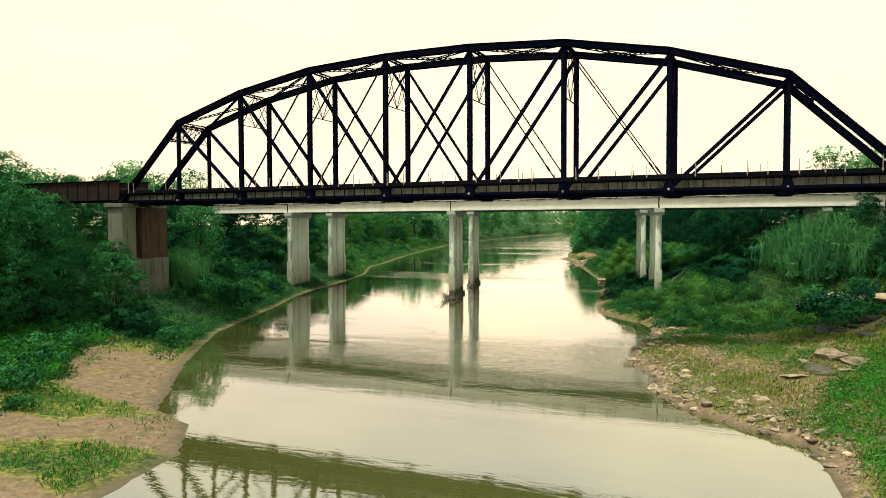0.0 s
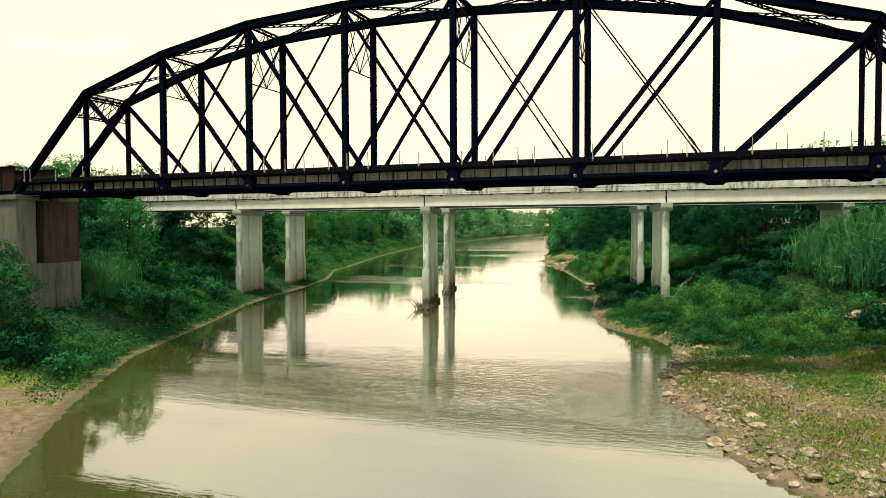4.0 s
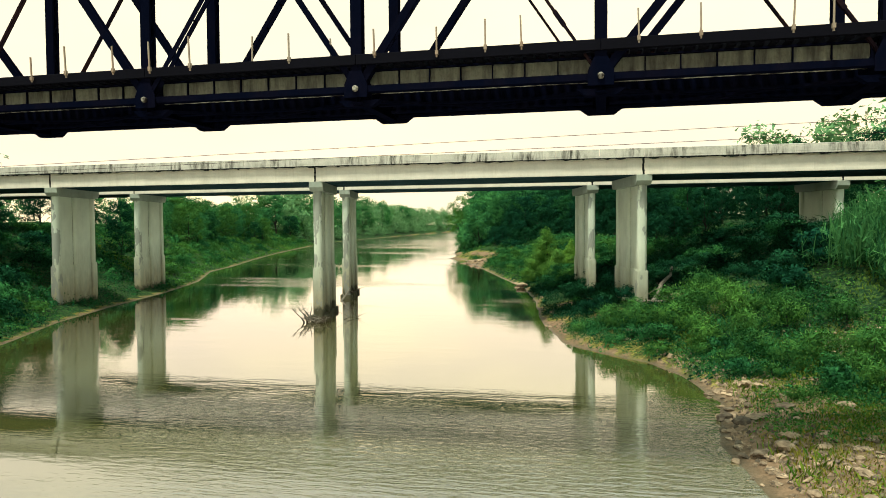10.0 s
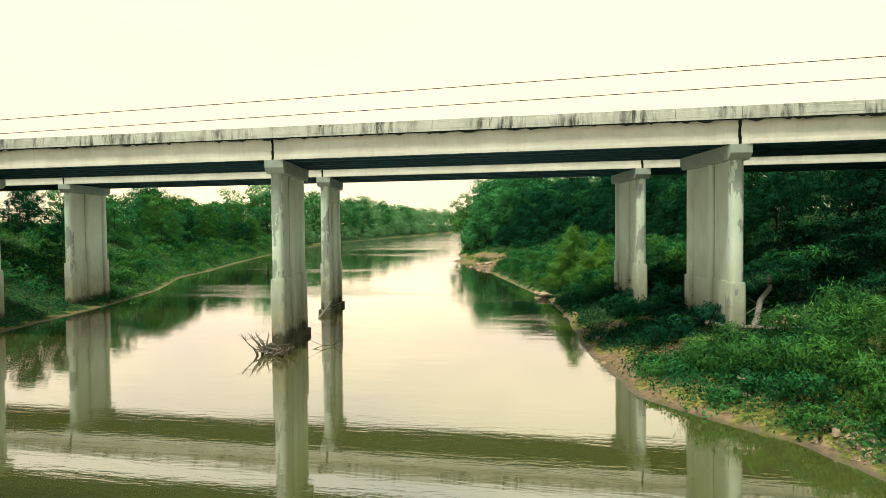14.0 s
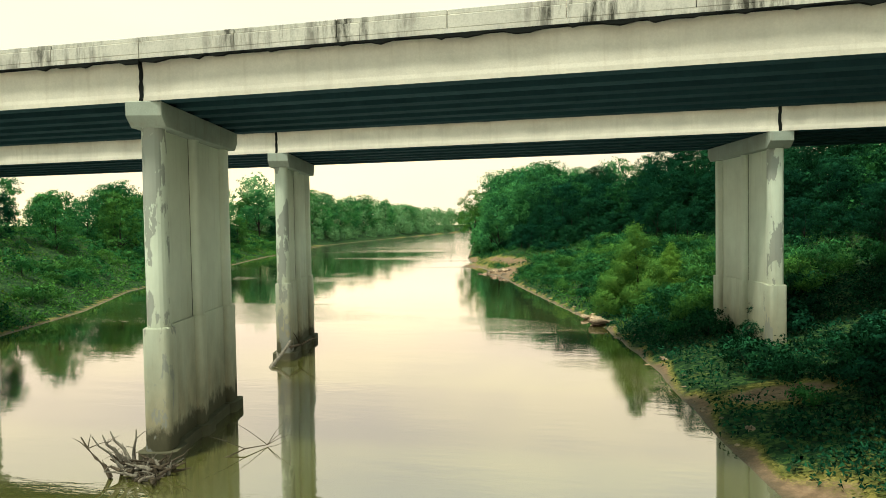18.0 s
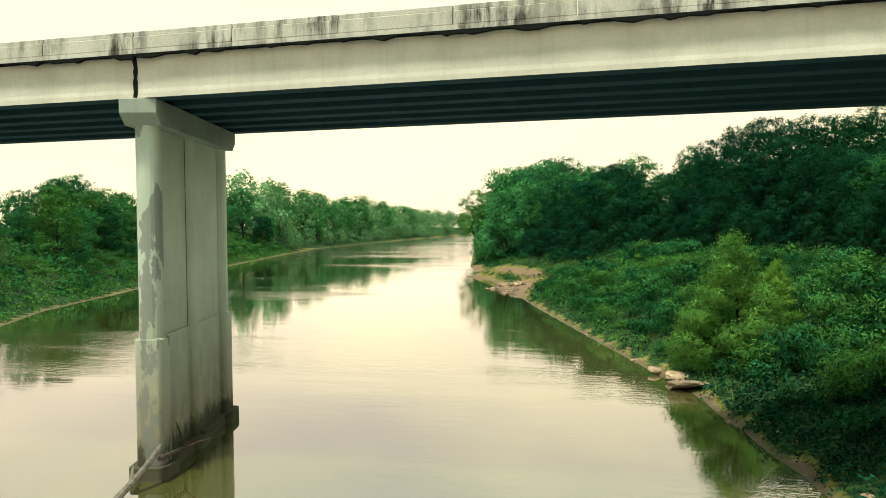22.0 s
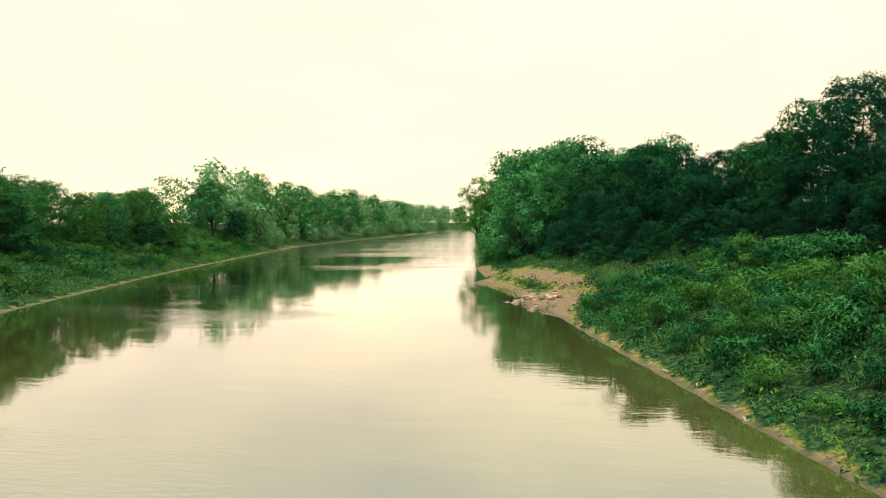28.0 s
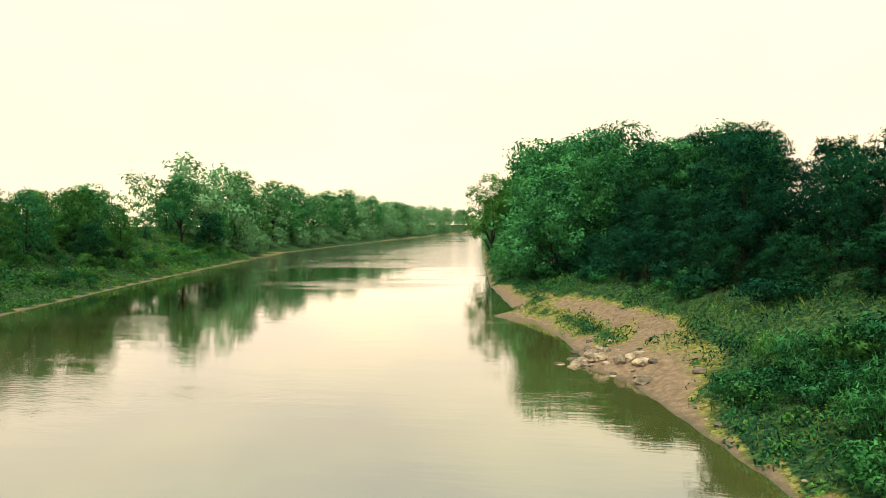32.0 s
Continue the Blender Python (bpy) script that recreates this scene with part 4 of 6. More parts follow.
    # black ragged pieces added in the gaps between the beam ends, so these read dark
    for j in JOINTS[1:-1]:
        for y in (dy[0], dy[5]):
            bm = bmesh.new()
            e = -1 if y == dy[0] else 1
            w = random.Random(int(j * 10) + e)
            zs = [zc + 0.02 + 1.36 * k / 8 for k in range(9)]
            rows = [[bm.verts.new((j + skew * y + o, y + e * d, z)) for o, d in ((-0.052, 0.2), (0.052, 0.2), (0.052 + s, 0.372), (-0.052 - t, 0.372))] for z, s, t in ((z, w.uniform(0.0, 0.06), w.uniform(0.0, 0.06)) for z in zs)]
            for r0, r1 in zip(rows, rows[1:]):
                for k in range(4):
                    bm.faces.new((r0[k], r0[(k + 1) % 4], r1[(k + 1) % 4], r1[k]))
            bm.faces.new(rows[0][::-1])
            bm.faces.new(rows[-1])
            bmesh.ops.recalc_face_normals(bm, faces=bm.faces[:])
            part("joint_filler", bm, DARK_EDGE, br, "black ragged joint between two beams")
    # piers
    for j in JOINTS[1:-1]:
        build_road_pier(x2 + j, y0, zc, skew, length)


def build_road_pier(x, y0, zc, skew, length):
    turn = -math.degrees(math.atan(skew))
    L = length / math.cos(math.atan(skew))
    pr = thing("road_bridge_pier", "pale concrete wall pier with three pilasters and a silt-stained foot", "bridge pier", (x, y0, 0), turn, "road bridge piers")
    foot = min(ground_z(x, y0 + 1), ground_z(x, y0 + length)) - 1.2
    top, collar = zc - 0.86, 4.96

    def rounded(hx, ya, yb, r):
        pts = []
        for cx, cy, a0 in ((hx - r, yb - r, 0), (-hx + r, yb - r, 90), (-hx + r, ya + r, 180), (hx - r, ya + r, 270)):
            for k in range(5):
                a = radians(a0 + k * 22.5)
                pts.append((cx + r * math.cos(a), cy + r * math.sin(a)))
        return pts

    for a, b, rr in ((0.42, 1.25, 0.34), (L / 2 - 0.3, L / 2 + 0.3, 0.22), (L - 0.80, L + 0.05, 0.34)):
        bm = bmesh.new()
        prism(bm, rounded(0.40, a, b, rr), collar, top)
        part("pilaster", bm, PIER_END if a < 1 else PIER, pr)
        bm = bmesh.new()
        prism(bm, rounded(0.48, a - 0.08, b + 0.08, min(rr, 0.2)), foot, collar - 0.03)
        prism(bm, rounded(0.44, a - 0.04, b + 0.04, min(rr, 0.2)), collar - 0.03, collar + 0.002)
        part("pilaster_foot", bm, PIER_END if a < 1 else PIER, pr, "wider pilaster foot stained with silt")
    bm = bmesh.new()
    box(bm, -0.12, 0.12, 0.9, L - 0.4, collar, top + 0.02)
    part("wall", bm, PIER, pr)
    # thin dark strip on the wall along the middle pilaster, one on each face
    for sx in (-1, 1):
        bm = bmesh.new()
        box(bm, *sorted((sx * 0.118, sx * 0.126)), L / 2 - 0.36, L / 2 - 0.325, collar + 0.01, top - 0.02)
        part("wall_joint", bm, DARK_EDGE, pr, "dark joint beside the pilaster")
    bm = bmesh.new()
    box(bm, -0.2, 0.2, 0.9, L - 0.4, foot, collar - 0.004)
    part("wall_foot", bm, PIER, pr)
    if foot < -1.5:
        bm = bmesh.new()
        for a, b in ((0.42, 1.25), (L / 2 - 0.3, L / 2 + 0.3), (L - 0.8, L + 0.05)):
            prism(bm, rounded(0.72, a - 0.3, b + 0.3, 0.3), foot, 0.45)
        for a, b in ((1.56, L / 2 - 0.61), (L / 2 + 0.61, L - 1.11)):
            box(bm, -0.46, 0.46, a, b, foot, 0.43)
        part("footing", bm, PIER, pr, "pale concrete footing at the water line")
    # cap with tapering ends
    bm = bmesh.new()
    prof = [(0.0, zc - 0.01), (0.0, zc - 0.52), (0.42, zc - 0.88), (L + 0.05, zc - 0.88), (L + 0.46, zc - 0.52), (L + 0.46, zc - 0.01)]
    for k, xx in enumerate((-0.645, 0.645)):
        vs = [bm.verts.new((xx, yy, zz)) for yy, zz in prof]
        bm.faces.new(vs if k else vs[::-1])
    bm.verts.ensure_lookup_table()
    n = len(prof)
    for i in range(n):
        j = (i + 1) % n
        bm.faces.new((bm.verts[i], bm.verts[j], bm.verts[n + j], bm.verts[n + i]))
    bmesh.ops.recalc_face_normals(bm, faces=bm.faces[:])
    bevel(bm, 0.02)
    part("cap", bm, CAP, pr)


build_road_bridge("the upstream one", -39.59, -30.74, 13.1, -1.83 / 8.1, 8.1)
build_road_bridge("the downstream one", -44.03, -11.6, 13.33, -1.92 / 8.26, 8.26)


# ---- trees, bushes, reeds and undergrowth ----
def lobes(rng, height, spread, n, low=0.25, cone=False):
    """Overlapping rounded masses of foliage, as centres and radii, that lie over a domed, uneven crown."""
    c, r = [], []
    for k in range(n):
        f = low + (1 - low) * (k + rng.uniform(0, 1)) / n
        u = (f - 0.38) / 0.64
        env = spread * math.sqrt(max(0.05, 1 - u * u)) * (0.8 + 0.2 * min(1, f / 0.25))
        rad = spread * rng.uniform(0.24, 0.46)
        if cone:
            env, rad = spread * (1.08 - f), rad * (1.15 - f)
        reach = max(env - rad * 0.7, 0) * rng.uniform(0.7, 1.12)
        a = k * 2.4 + rng.uniform(-0.7, 0.7)
        c.append((reach * math.cos(a), reach * math.sin(a), min(height * f, height - rad * 0.8)))
        r.append(rad)
    return np.array(c), np.array(r)


def crown_points(rng, c, r, count, sparse=0.0, twig=0.3, per=13):
    """Leaves in sprays round twig ends that lie over the upper sides of the masses and hang down round them."""
    m = max(8, count // per) * 4
    w = r ** 2 / (r ** 2).sum()
    k = rng.choice(len(r), m, p=w)
    a, up = rng.uniform(0, math.tau, m), rng.uniform(-0.45, 1.0, m)
    flat = np.sqrt(1 - up ** 2)
    d = np.stack([np.cos(a) * flat, np.sin(a) * flat, up], 1)
    rad = r[k] * (1 + rng.normal(size=m) * 0.07) * (1 - rng.exponential(0.03 + sparse, m).clip(0, 0.7))
    t = c[k] + d * rad[:, None] * np.array([1, 1, 0.9])
    # none inside a neighbouring mass, so that the creases between them stay open
    gap = np.linalg.norm((t[:, None, :] - c[None]) / np.array([1, 1, 0.9]), axis=2) / r[None]
    gap[np.arange(m), k] = 9.0
    free = np.flatnonzero(gap.min(1) > 0.86)[:max(8, count // per)]
    t, d, m = t[free], d[free], len(free)
    i = rng.integers(0, m, count)
    off = rng.normal(size=(count, 3)) * twig * np.array([1, 1, 0.6])
    p = t[i] + off
    return p, unit(d[i] + off / twig * 0.25 + np.array([0, 0, 0.15]))


def heart(c, r, rng, mat, fill=0.66, per=60):
    """The dense inside of a crown: broad overlapping sprays behind the outer leaves that let little light through."""
    k = np.repeat(np.arange(len(r)), per)
    n = len(k)
    out = rng.normal(size=(n, 3))
    p = c[k] + out * (r[k] * 0.42 * fill)[:, None]
    p[:, 2] = np.maximum(p[:, 2], 0.1)
    return cards("inner_foliage", mat, p, out + rng.normal(size=(n, 3)) * 0.5, np.minimum(r[k] * fill * 0.6, 0.42) * rng.uniform(0.5, 1.0, n), rng, 0.8, 0.0, out)


def build_tree(label, height, spread, n_lobes, leaves, leaf, mat, seed, low=0.25, slim=0.55, sparse=0.0, name="tree", category="tree", group="", cone=False):
    """A tapered trunk with limbs to its masses of leaves."""
    rng = np.random.default_rng(seed)
    t = thing(name, label, category, group=group)
    c, r = lobes(rng, height, spread, n_lobes, low, cone)
    bm = bmesh.new()
    lean = rng.uniform(-0.06, 0.06, 2)
    trunk = [(lean[0] * z + 0.12 * math.sin(z), lean[1] * z + 0.1 * math.cos(1.3 * z), z) for z in np.linspace(-0.6, height * 0.72, 7)]
    tr = height * 0.018
    tube(bm, trunk, [tr * 1.35, tr, tr * 0.9, tr * 0.75, tr * 0.6, tr * 0.42, tr * 0.25], 8)
    tk = part("trunk", bm, BARK, t)
    for k in range(min(len(r), 9)):
        f = min(5, 1 + int(c[k][2] / height * 5))
        a = Vector(trunk[max(1, f - 1)])
        b = Vector(c[k])
        m = a.lerp(b, 0.5) + Vector((0, 0, 0.06 * height))
        bm = bmesh.new()
        tube(bm, [a, m, b], [tr * 0.5, tr * 0.32, tr * 0.1], 6)
        part("limb", bm, BARK, tk)
    p, d = crown_points(rng, c, r, leaves, sparse, leaf * 1.1, 22)
    me = cards("crown", mat, p, d + rng.normal(size=d.shape) * 0.42, rng.uniform(0.6, 1.35, leaves) * leaf, rng, slim, 0.0, d)
    part("crown", me, None, t)
    if sparse == 0:
        part("inner_foliage", heart(c, r, rng, mat), None, t)
    return t


def build_bush(label, height, spread, n_lobes, leaves, leaf, mat, seed, slim=0.55, name="bush", up=0.0):
    rng = np.random.default_rng(seed)
    t = thing(name, label, "bush")
    c, r = lobes(rng, height, spread, n_lobes, 0.3)
    c[:, 2] = np.maximum(c[:, 2], r * 0.4)
    bm = bmesh.new()
    b = Vector(c[int(np.argmax(c[:, 2]))])
    tube(bm, [(0, 0, -0.3), b * 0.5, b], [0.06, 0.04, 0.012], 5)
    part("stem", bm, BARK, t)
    p, d = crown_points(rng, c, r, leaves, 0.0, leaf, 16)
    p[:, 2] = np.maximum(p[:, 2], 0.02)
    nrm = d + rng.normal(size=d.shape) * 0.45
    part("inner_foliage", heart(c, r, rng, mat, 0.66, 20), None, t)
    part("foliage", cards("foliage", mat, p, nrm, rng.uniform(0.6, 1.35, leaves) * leaf, rng, slim, up, d), None, t)
    return t


def blades(name, mat, base, height, lean, rng, width=0.02):
    """Grass blades: a bent strip of two triangles' width from each base point."""
    n = len(base)
    a = rng.uniform(0, math.tau, n)
    side = np.stack([np.cos(a), np.sin(a), 0 * a], 1) * width
    tip = np.stack([-np.sin(a), np.cos(a), 0 * a], 1) * (lean * height)[:, None]
    up = np.stack([0 * a, 0 * a, height], 1)
    v = np.stack([base - side, base + side, base + side * 0.8 + tip * 0.35 + up * 0.65, base + tip + up], 1).reshape(-1, 3)
    return soup(name, mat, v, 4)


def build_reeds(label, height, spread, count, seed):
    rng = np.random.default_rng(seed)
    t = thing("reed_clump", label, "reeds", group="giant reed clumps")
    q = rng.normal(size=(count, 2)) * spread * 0.45
    base = np.concatenate([q, np.full((count, 1), -0.1)], 1)
    h = height * rng.uniform(0.5, 1.0, count) * (1 - 0.25 * (np.linalg.norm(q, axis=1) / spread).clip(0, 1))
    part("stalk_mass", blades("stalk_mass", REED, base, h, rng.uniform(0.02, 0.22, count), rng, 0.013), None, t)
    k = rng.integers(0, count, count * 11)
    f = rng.uniform(0.2, 1.02, count * 11)
    p = base[k] + np.stack([rng.normal(size=len(k)) * 0.12, rng.normal(size=len(k)) * 0.12, h[k] * f], 1) + np.concatenate([q[k], np.zeros((len(k), 1))], 1) * (f * 0.25)[:, None]
    nrm = rng.normal(size=(len(k), 3))
    nrm[:, 2] *= 0.4
    part("leaf_mass", cards("leaf_mass", REED, p, nrm, rng.uniform(0.5, 1.1, len(k)), rng, 0.085, 0.3), None, t)
    return t


def plant(proto, x, y, size=1.0, turn=0.0, sink=0.15, squash=1.0):
    o = copy_thing(proto, pose(x, y, ground_z(x, y) - sink, 0, 0, turn))
    o.matrix_basis = pose(x, y, ground_z(x, y) - sink, 0, 0, turn) @ Matrix.Diagonal((size, size, size * squash, 1))
    return o


def retire(proto):
    for o in (*proto.children_recursive, proto):
        bpy.data.objects.remove(o)


T_BROAD = [build_tree("dense dark-green broadleaf tree on the river bank", 12, 4.6, 20, 11200, 0.21, LEAF_DARK, 11 + k, 0.22) for k in range(4)]
T_VINE = [build_tree("tree smothered in dark-green vines, its foliage down to the ground", 9, 3.8, 17, 12000, 0.17, LEAF_DARK, 31 + k, (0.03, 0.2)[k % 2]) for k in range(4)]
T_MID = [build_tree("mid-green bank tree with a rounded crown", 10, 3.8, 26, 8000, 0.20, LEAF_MID, 51 + k, 0.12) for k in range(3)]
T_NEAR = [build_tree("big bank tree wrapped in dark-green vines beside the railway", 13.5, 5.7, 34, 21000, 0.20, (LEAF_DARK, LEAF_MID)[k], 81 + k, 0.03) for k in range(2)]
T_AIRY = [build_tree("tall airy tree with thin pale-green foliage", 15, 4.6, 26, 7200, 0.30, LEAF_LIGHT, 71 + k, 0.3, sparse=0.12) for k in range(2)]
T_WILLOW = [build_tree("young yellow-green willow with feathery upright leaves", 6, 2.6, 44, 26000, 0.17, LEAF_WILLOW, 91, 0.02, 0.24, cone=True)]
T_BANK = [build_tree("rounded green tree on the far bank", 10.5, 4.3, 26, 4000, 0.35, (LEAF_BANK, LEAF_BANK, LEAF_LIGHT)[k], 151 + k, 0.06) for k in range(3)]
T_TALL = [build_tree("tall bank tree with open rounded clumps of leaves", 14, 4.0, 18, 5200, 0.32, LEAF_BANK, 171 + k, 0.3) for k in range(2)]
T_BACK = [build_tree("dark-green tree in the wood behind the bank", 13, 5.2, 22, 2000, 0.49, LEAF_DARK, 131 + k, 0.05) for k in range(3)]
T_BEHIND = [build_tree("green tree behind the far bank", 10.5, 4.4, 22, 1600, 0.52, LEAF_BANK, 141 + k, 0.05) for k in range(2)]
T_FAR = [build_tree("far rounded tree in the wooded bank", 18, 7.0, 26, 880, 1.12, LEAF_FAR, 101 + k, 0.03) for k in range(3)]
B_LOW = [build_bush("low leafy green shrub on the bank", 1.5, 1.6, 9, 800, 0.22, LEAF_MID, 201 + k) for k in range(3)]
B_DARK = [build_bush("dark-green bramble thicket on the bank", 2.2, 2.2, 12, 1040, 0.27, LEAF_DARK, 221 + k) for k in range(3)]
B_LIGHT = [build_bush("bright green weedy shrub on the bank", 1.2, 1.3, 8, 760, 0.18, LEAF_LIGHT, 241 + k) for k in range(2)]
B_WEED = [build_bush("tall feathery green weeds on the bank", 1.7, 1.2, 9, 760, 0.29, (LEAF_MID, LEAF_LIGHT)[k], 251 + k, 0.2, "weed_clump", 0.5) for k in range(2)]
REEDS = [build_reeds("clump of tall giant reeds with arching blades", 5.6, 2.2, 210, 261 + k) for k in range(2)]

rng = random.Random(77)


def clear_of_bridges(x, y, r):
    """No tree trunk or crown inside a deck."""
    if -72 - r < y < -61 + r and -95 < x < 40:
        return False
    return not (-32 - r < y < -1 + r)


def shore(y, right):
    return float(np.interp(y, RY, RX) if right else np.interp(y, LY, LX))


def wood(protos, n, ylo, yhi, dlo, dhi, slo, shi, right, seed, keep=2.6, squash=(0.9, 1.1), bridge=3.5):
    r = random.Random(seed)
    done = []
    for _ in range(n * 12):
        if len(done) >= n:
            break
        y = r.uniform(ylo, yhi)
        d = r.uniform(dlo, dhi)
        x = shore(y, right) + (d if right else -d)
        if not clear_of_bridges(x, y, bridge) or any((x - a) ** 2 + (y - b) ** 2 < keep ** 2 for a, b in done):
            continue
        done.append((x, y))
        plant(r.choice(protos), x, y, r.uniform(slo, shi), r.uniform(0, 360), 0.15, r.uniform(*squash))


def far_wood(label, protos, places, name="far_woods"):
    """Many trees too far off to tell apart, their crowns joined in one mesh."""
    out, ways = [], []
    for proto, x, y, size, turn, squash in places:
        c, s = math.cos(turn), math.sin(turn)
        for o in proto.children:
            if not o.name.startswith(("crown", "inner_foliage")):
                continue
            me = o.data
            v = np.empty(len(me.vertices) * 3, np.float32)
            me.vertices.foreach_get("co", v)
            v = v.reshape(-1, 3)
            v = v * (size, size, size * squash)
            w = np.empty(len(v) * 3, np.float32)
            me.attributes["custom_normal"].data.foreach_get("vector", w)
            w = w.reshape(-1, 3)
            ways.append(np.stack([w[:, 0] * c - w[:, 1] * s, w[:, 0] * s + w[:, 1] * c, w[:, 2]], 1))
            out.append(np.stack([v[:, 0] * c - v[:, 1] * s + x, v[:, 0] * s + v[:, 1] * c + y, v[:, 2] + ground_z(x, y) - 0.3], 1))
    mat = [o for o in protos[0].children if o.name.startswith("crown")][0].data.materials[0]
    tagged(new(name, soup(name, mat, np.concatenate(out), 3, np.concatenate(ways))), label, "woods", kind="stuff")


def backing(label, protos, bands_):
    places = []
    for n, ylo, yhi, dlo, dhi, slo, shi, right, seed, keep, bridge in bands_:
        r = random.Random(seed)
        done = []
        for _ in range(n * 12):
            if len(done) >= n:
                break
            y, d = r.uniform(ylo, yhi), r.uniform(dlo, dhi)
            x = shore(y, right) + (d if right else -d)
            if not clear_of_bridges(x, y, bridge) or any((x - a) ** 2 + (y - b) ** 2 < keep ** 2 for a, b in done):
                continue
            done.append((x, y))
            places.append((r.choice(protos), x, y, r.uniform(slo, shi), r.uniform(0, 6.28), r.uniform(0.9, 1.1)))
    far_wood(label, protos, places)


backing("dark-green woods behind the bank trees", T_BACK, (
    (14, 0, 62, 34, 58, 0.42, 0.52, True, 33, 6, 4),
    (12, -60, 40, 45, 95, 0.8, 1.05, True, 19, 8, 4)))
backing("green woods behind the far bank", T_BEHIND, (
    (14, 60, 210, 36, 55, 0.3, 0.45, False, 39, 6, 4),
    (12, -60, 40, 40, 90, 1.0, 1.3, False, 18, 8, 4)))
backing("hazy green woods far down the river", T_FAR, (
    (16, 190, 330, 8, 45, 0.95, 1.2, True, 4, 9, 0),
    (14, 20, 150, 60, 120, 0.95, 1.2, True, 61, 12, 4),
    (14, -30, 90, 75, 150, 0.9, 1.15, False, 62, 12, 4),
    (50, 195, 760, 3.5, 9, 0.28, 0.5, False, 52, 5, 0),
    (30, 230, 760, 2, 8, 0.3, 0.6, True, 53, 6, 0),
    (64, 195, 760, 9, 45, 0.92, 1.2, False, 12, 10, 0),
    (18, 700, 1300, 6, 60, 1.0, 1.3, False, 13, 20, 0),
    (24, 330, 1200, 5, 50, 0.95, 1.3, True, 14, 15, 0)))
# right bank, downstream of the bridges: a wall of vine-covered trees above a weedy slope
def tree_line(y):
    """How far from the water the wall of trees on the right bank begins."""
    return float(np.interp(y, [-10, 50, 58, 66, 76, 130, 200], [17.5, 17.5, 16, 12.5, 11, 9, 5]))


def tree_row(protos, n, ylo, yhi, back, deep, slo, shi, seed, keep):
    r = random.Random(seed)
    done = []
    for _ in range(n * 14):
        if len(done) >= n:
            break
        y = r.uniform(ylo, yhi)
        x = shore(y, True) + (tree_line(y) + back + r.uniform(0, deep)) / 0.92
        if not clear_of_bridges(x, y, 3.0) or any((x - a) ** 2 + (y - b) ** 2 < keep ** 2 for a, b in done):
            continue
        done.append((x, y))
        plant(r.choice(protos), x, y, r.uniform(slo, shi), r.uniform(0, 360), 0.2, r.uniform(0.92, 1.12))


tree_row(T_VINE, 30, 2, 118, 0.0, 2.0, 0.4, 0.6, 1, 2.8)
tree_row(T_VINE + T_MID[:1], 28, 2, 120, 3.5, 2.5, 0.62, 0.85, 31, 3.2)
tree_row(T_VINE + T_MID[:2], 28, 2, 125, 8.5, 7, 0.88, 1.12, 2, 4.2)
wood(T_BANK[:2] + T_MID, 14, 112, 142, 6, 24, 1.0, 1.35, True, 3, 4.6)
wood(T_BANK[:2], 20, 138, 200, 6, 24, 1.5, 1.9, True, 63, 5.5)
wood(T_BANK, 18, 112, 240, 2.5, 7, 0.5, 0.8, True, 43, 3.6)
plant(T_AIRY[0], -65.6, 170, 1.3, 30)
plant(T_AIRY[1], -64, 179, 1.2, 200)
# the taller wood behind it
for k, (x, y, h) in enumerate(((-5.8, 62.5, 12.7), (-23.7, 68.4, 9.2), (0.5, 68.7, 13.2), (-8.3, 76.9, 14.5), (-16.8, 77.6, 10.0), (-31.5, 79.5, 11.4), (-14.4, 89.1, 10.1), (-29.2, 91.9, 11.5), (-9.6, 101.9, 11.5), (-27.9, 103.2, 11.4), (-37.4, 108.7, 12.9), (-23.6, 112.5, 11.2), (-35.2, 118.0, 13.0), (-35.1, 128.3, 13.0), (-29.0, 137.0, 13.1), (-25.9, 148.0, 15.3), (-43.4, 155.5, 20.0), (-20.8, 157.3, 17.3), (-30.0, 157.9, 15.4), (-46.9, 167.7, 20.6), (-26.1, 169.9, 16.6), (-39.5, 176.0, 17.5), (-53.1, 178.6, 21.7), (-45.7, 192.0, 21.0), (-33.8, 192.1, 18.7), (-56.1, 196.6, 21.6))):
    plant(T_BROAD[k % 4] if y < 150 else T_BANK[k % 2], x, y, h / (12.2 if y < 150 else 10.6), k * 67, 0.2)
for k, (x, y, h) in enumerate(((-14.5, 55.5, 11.8), (-12, 46.5, 12.5), (-8.8, 42, 11.5), (-5.6, 33, 11.2), (-16, 62, 9.8), (-3, 24, 10.8))):
    plant(T_NEAR[0], x, y, h / 13.6, k * 83)
# right bank between and before the bridges
wood(T_BROAD + T_VINE, 8, -58, -36, 27, 44, 0.7, 0.95, True, 7, 5, bridge=1.5)
wood(T_VINE, 4, -60, -40, 23, 29, 0.5, 0.7, True, 17, 4, bridge=0.5)
wood(T_BROAD + T_MID, 9, -100, -73, 24, 44, 0.8, 1.15, True, 8, 5, bridge=1.0)
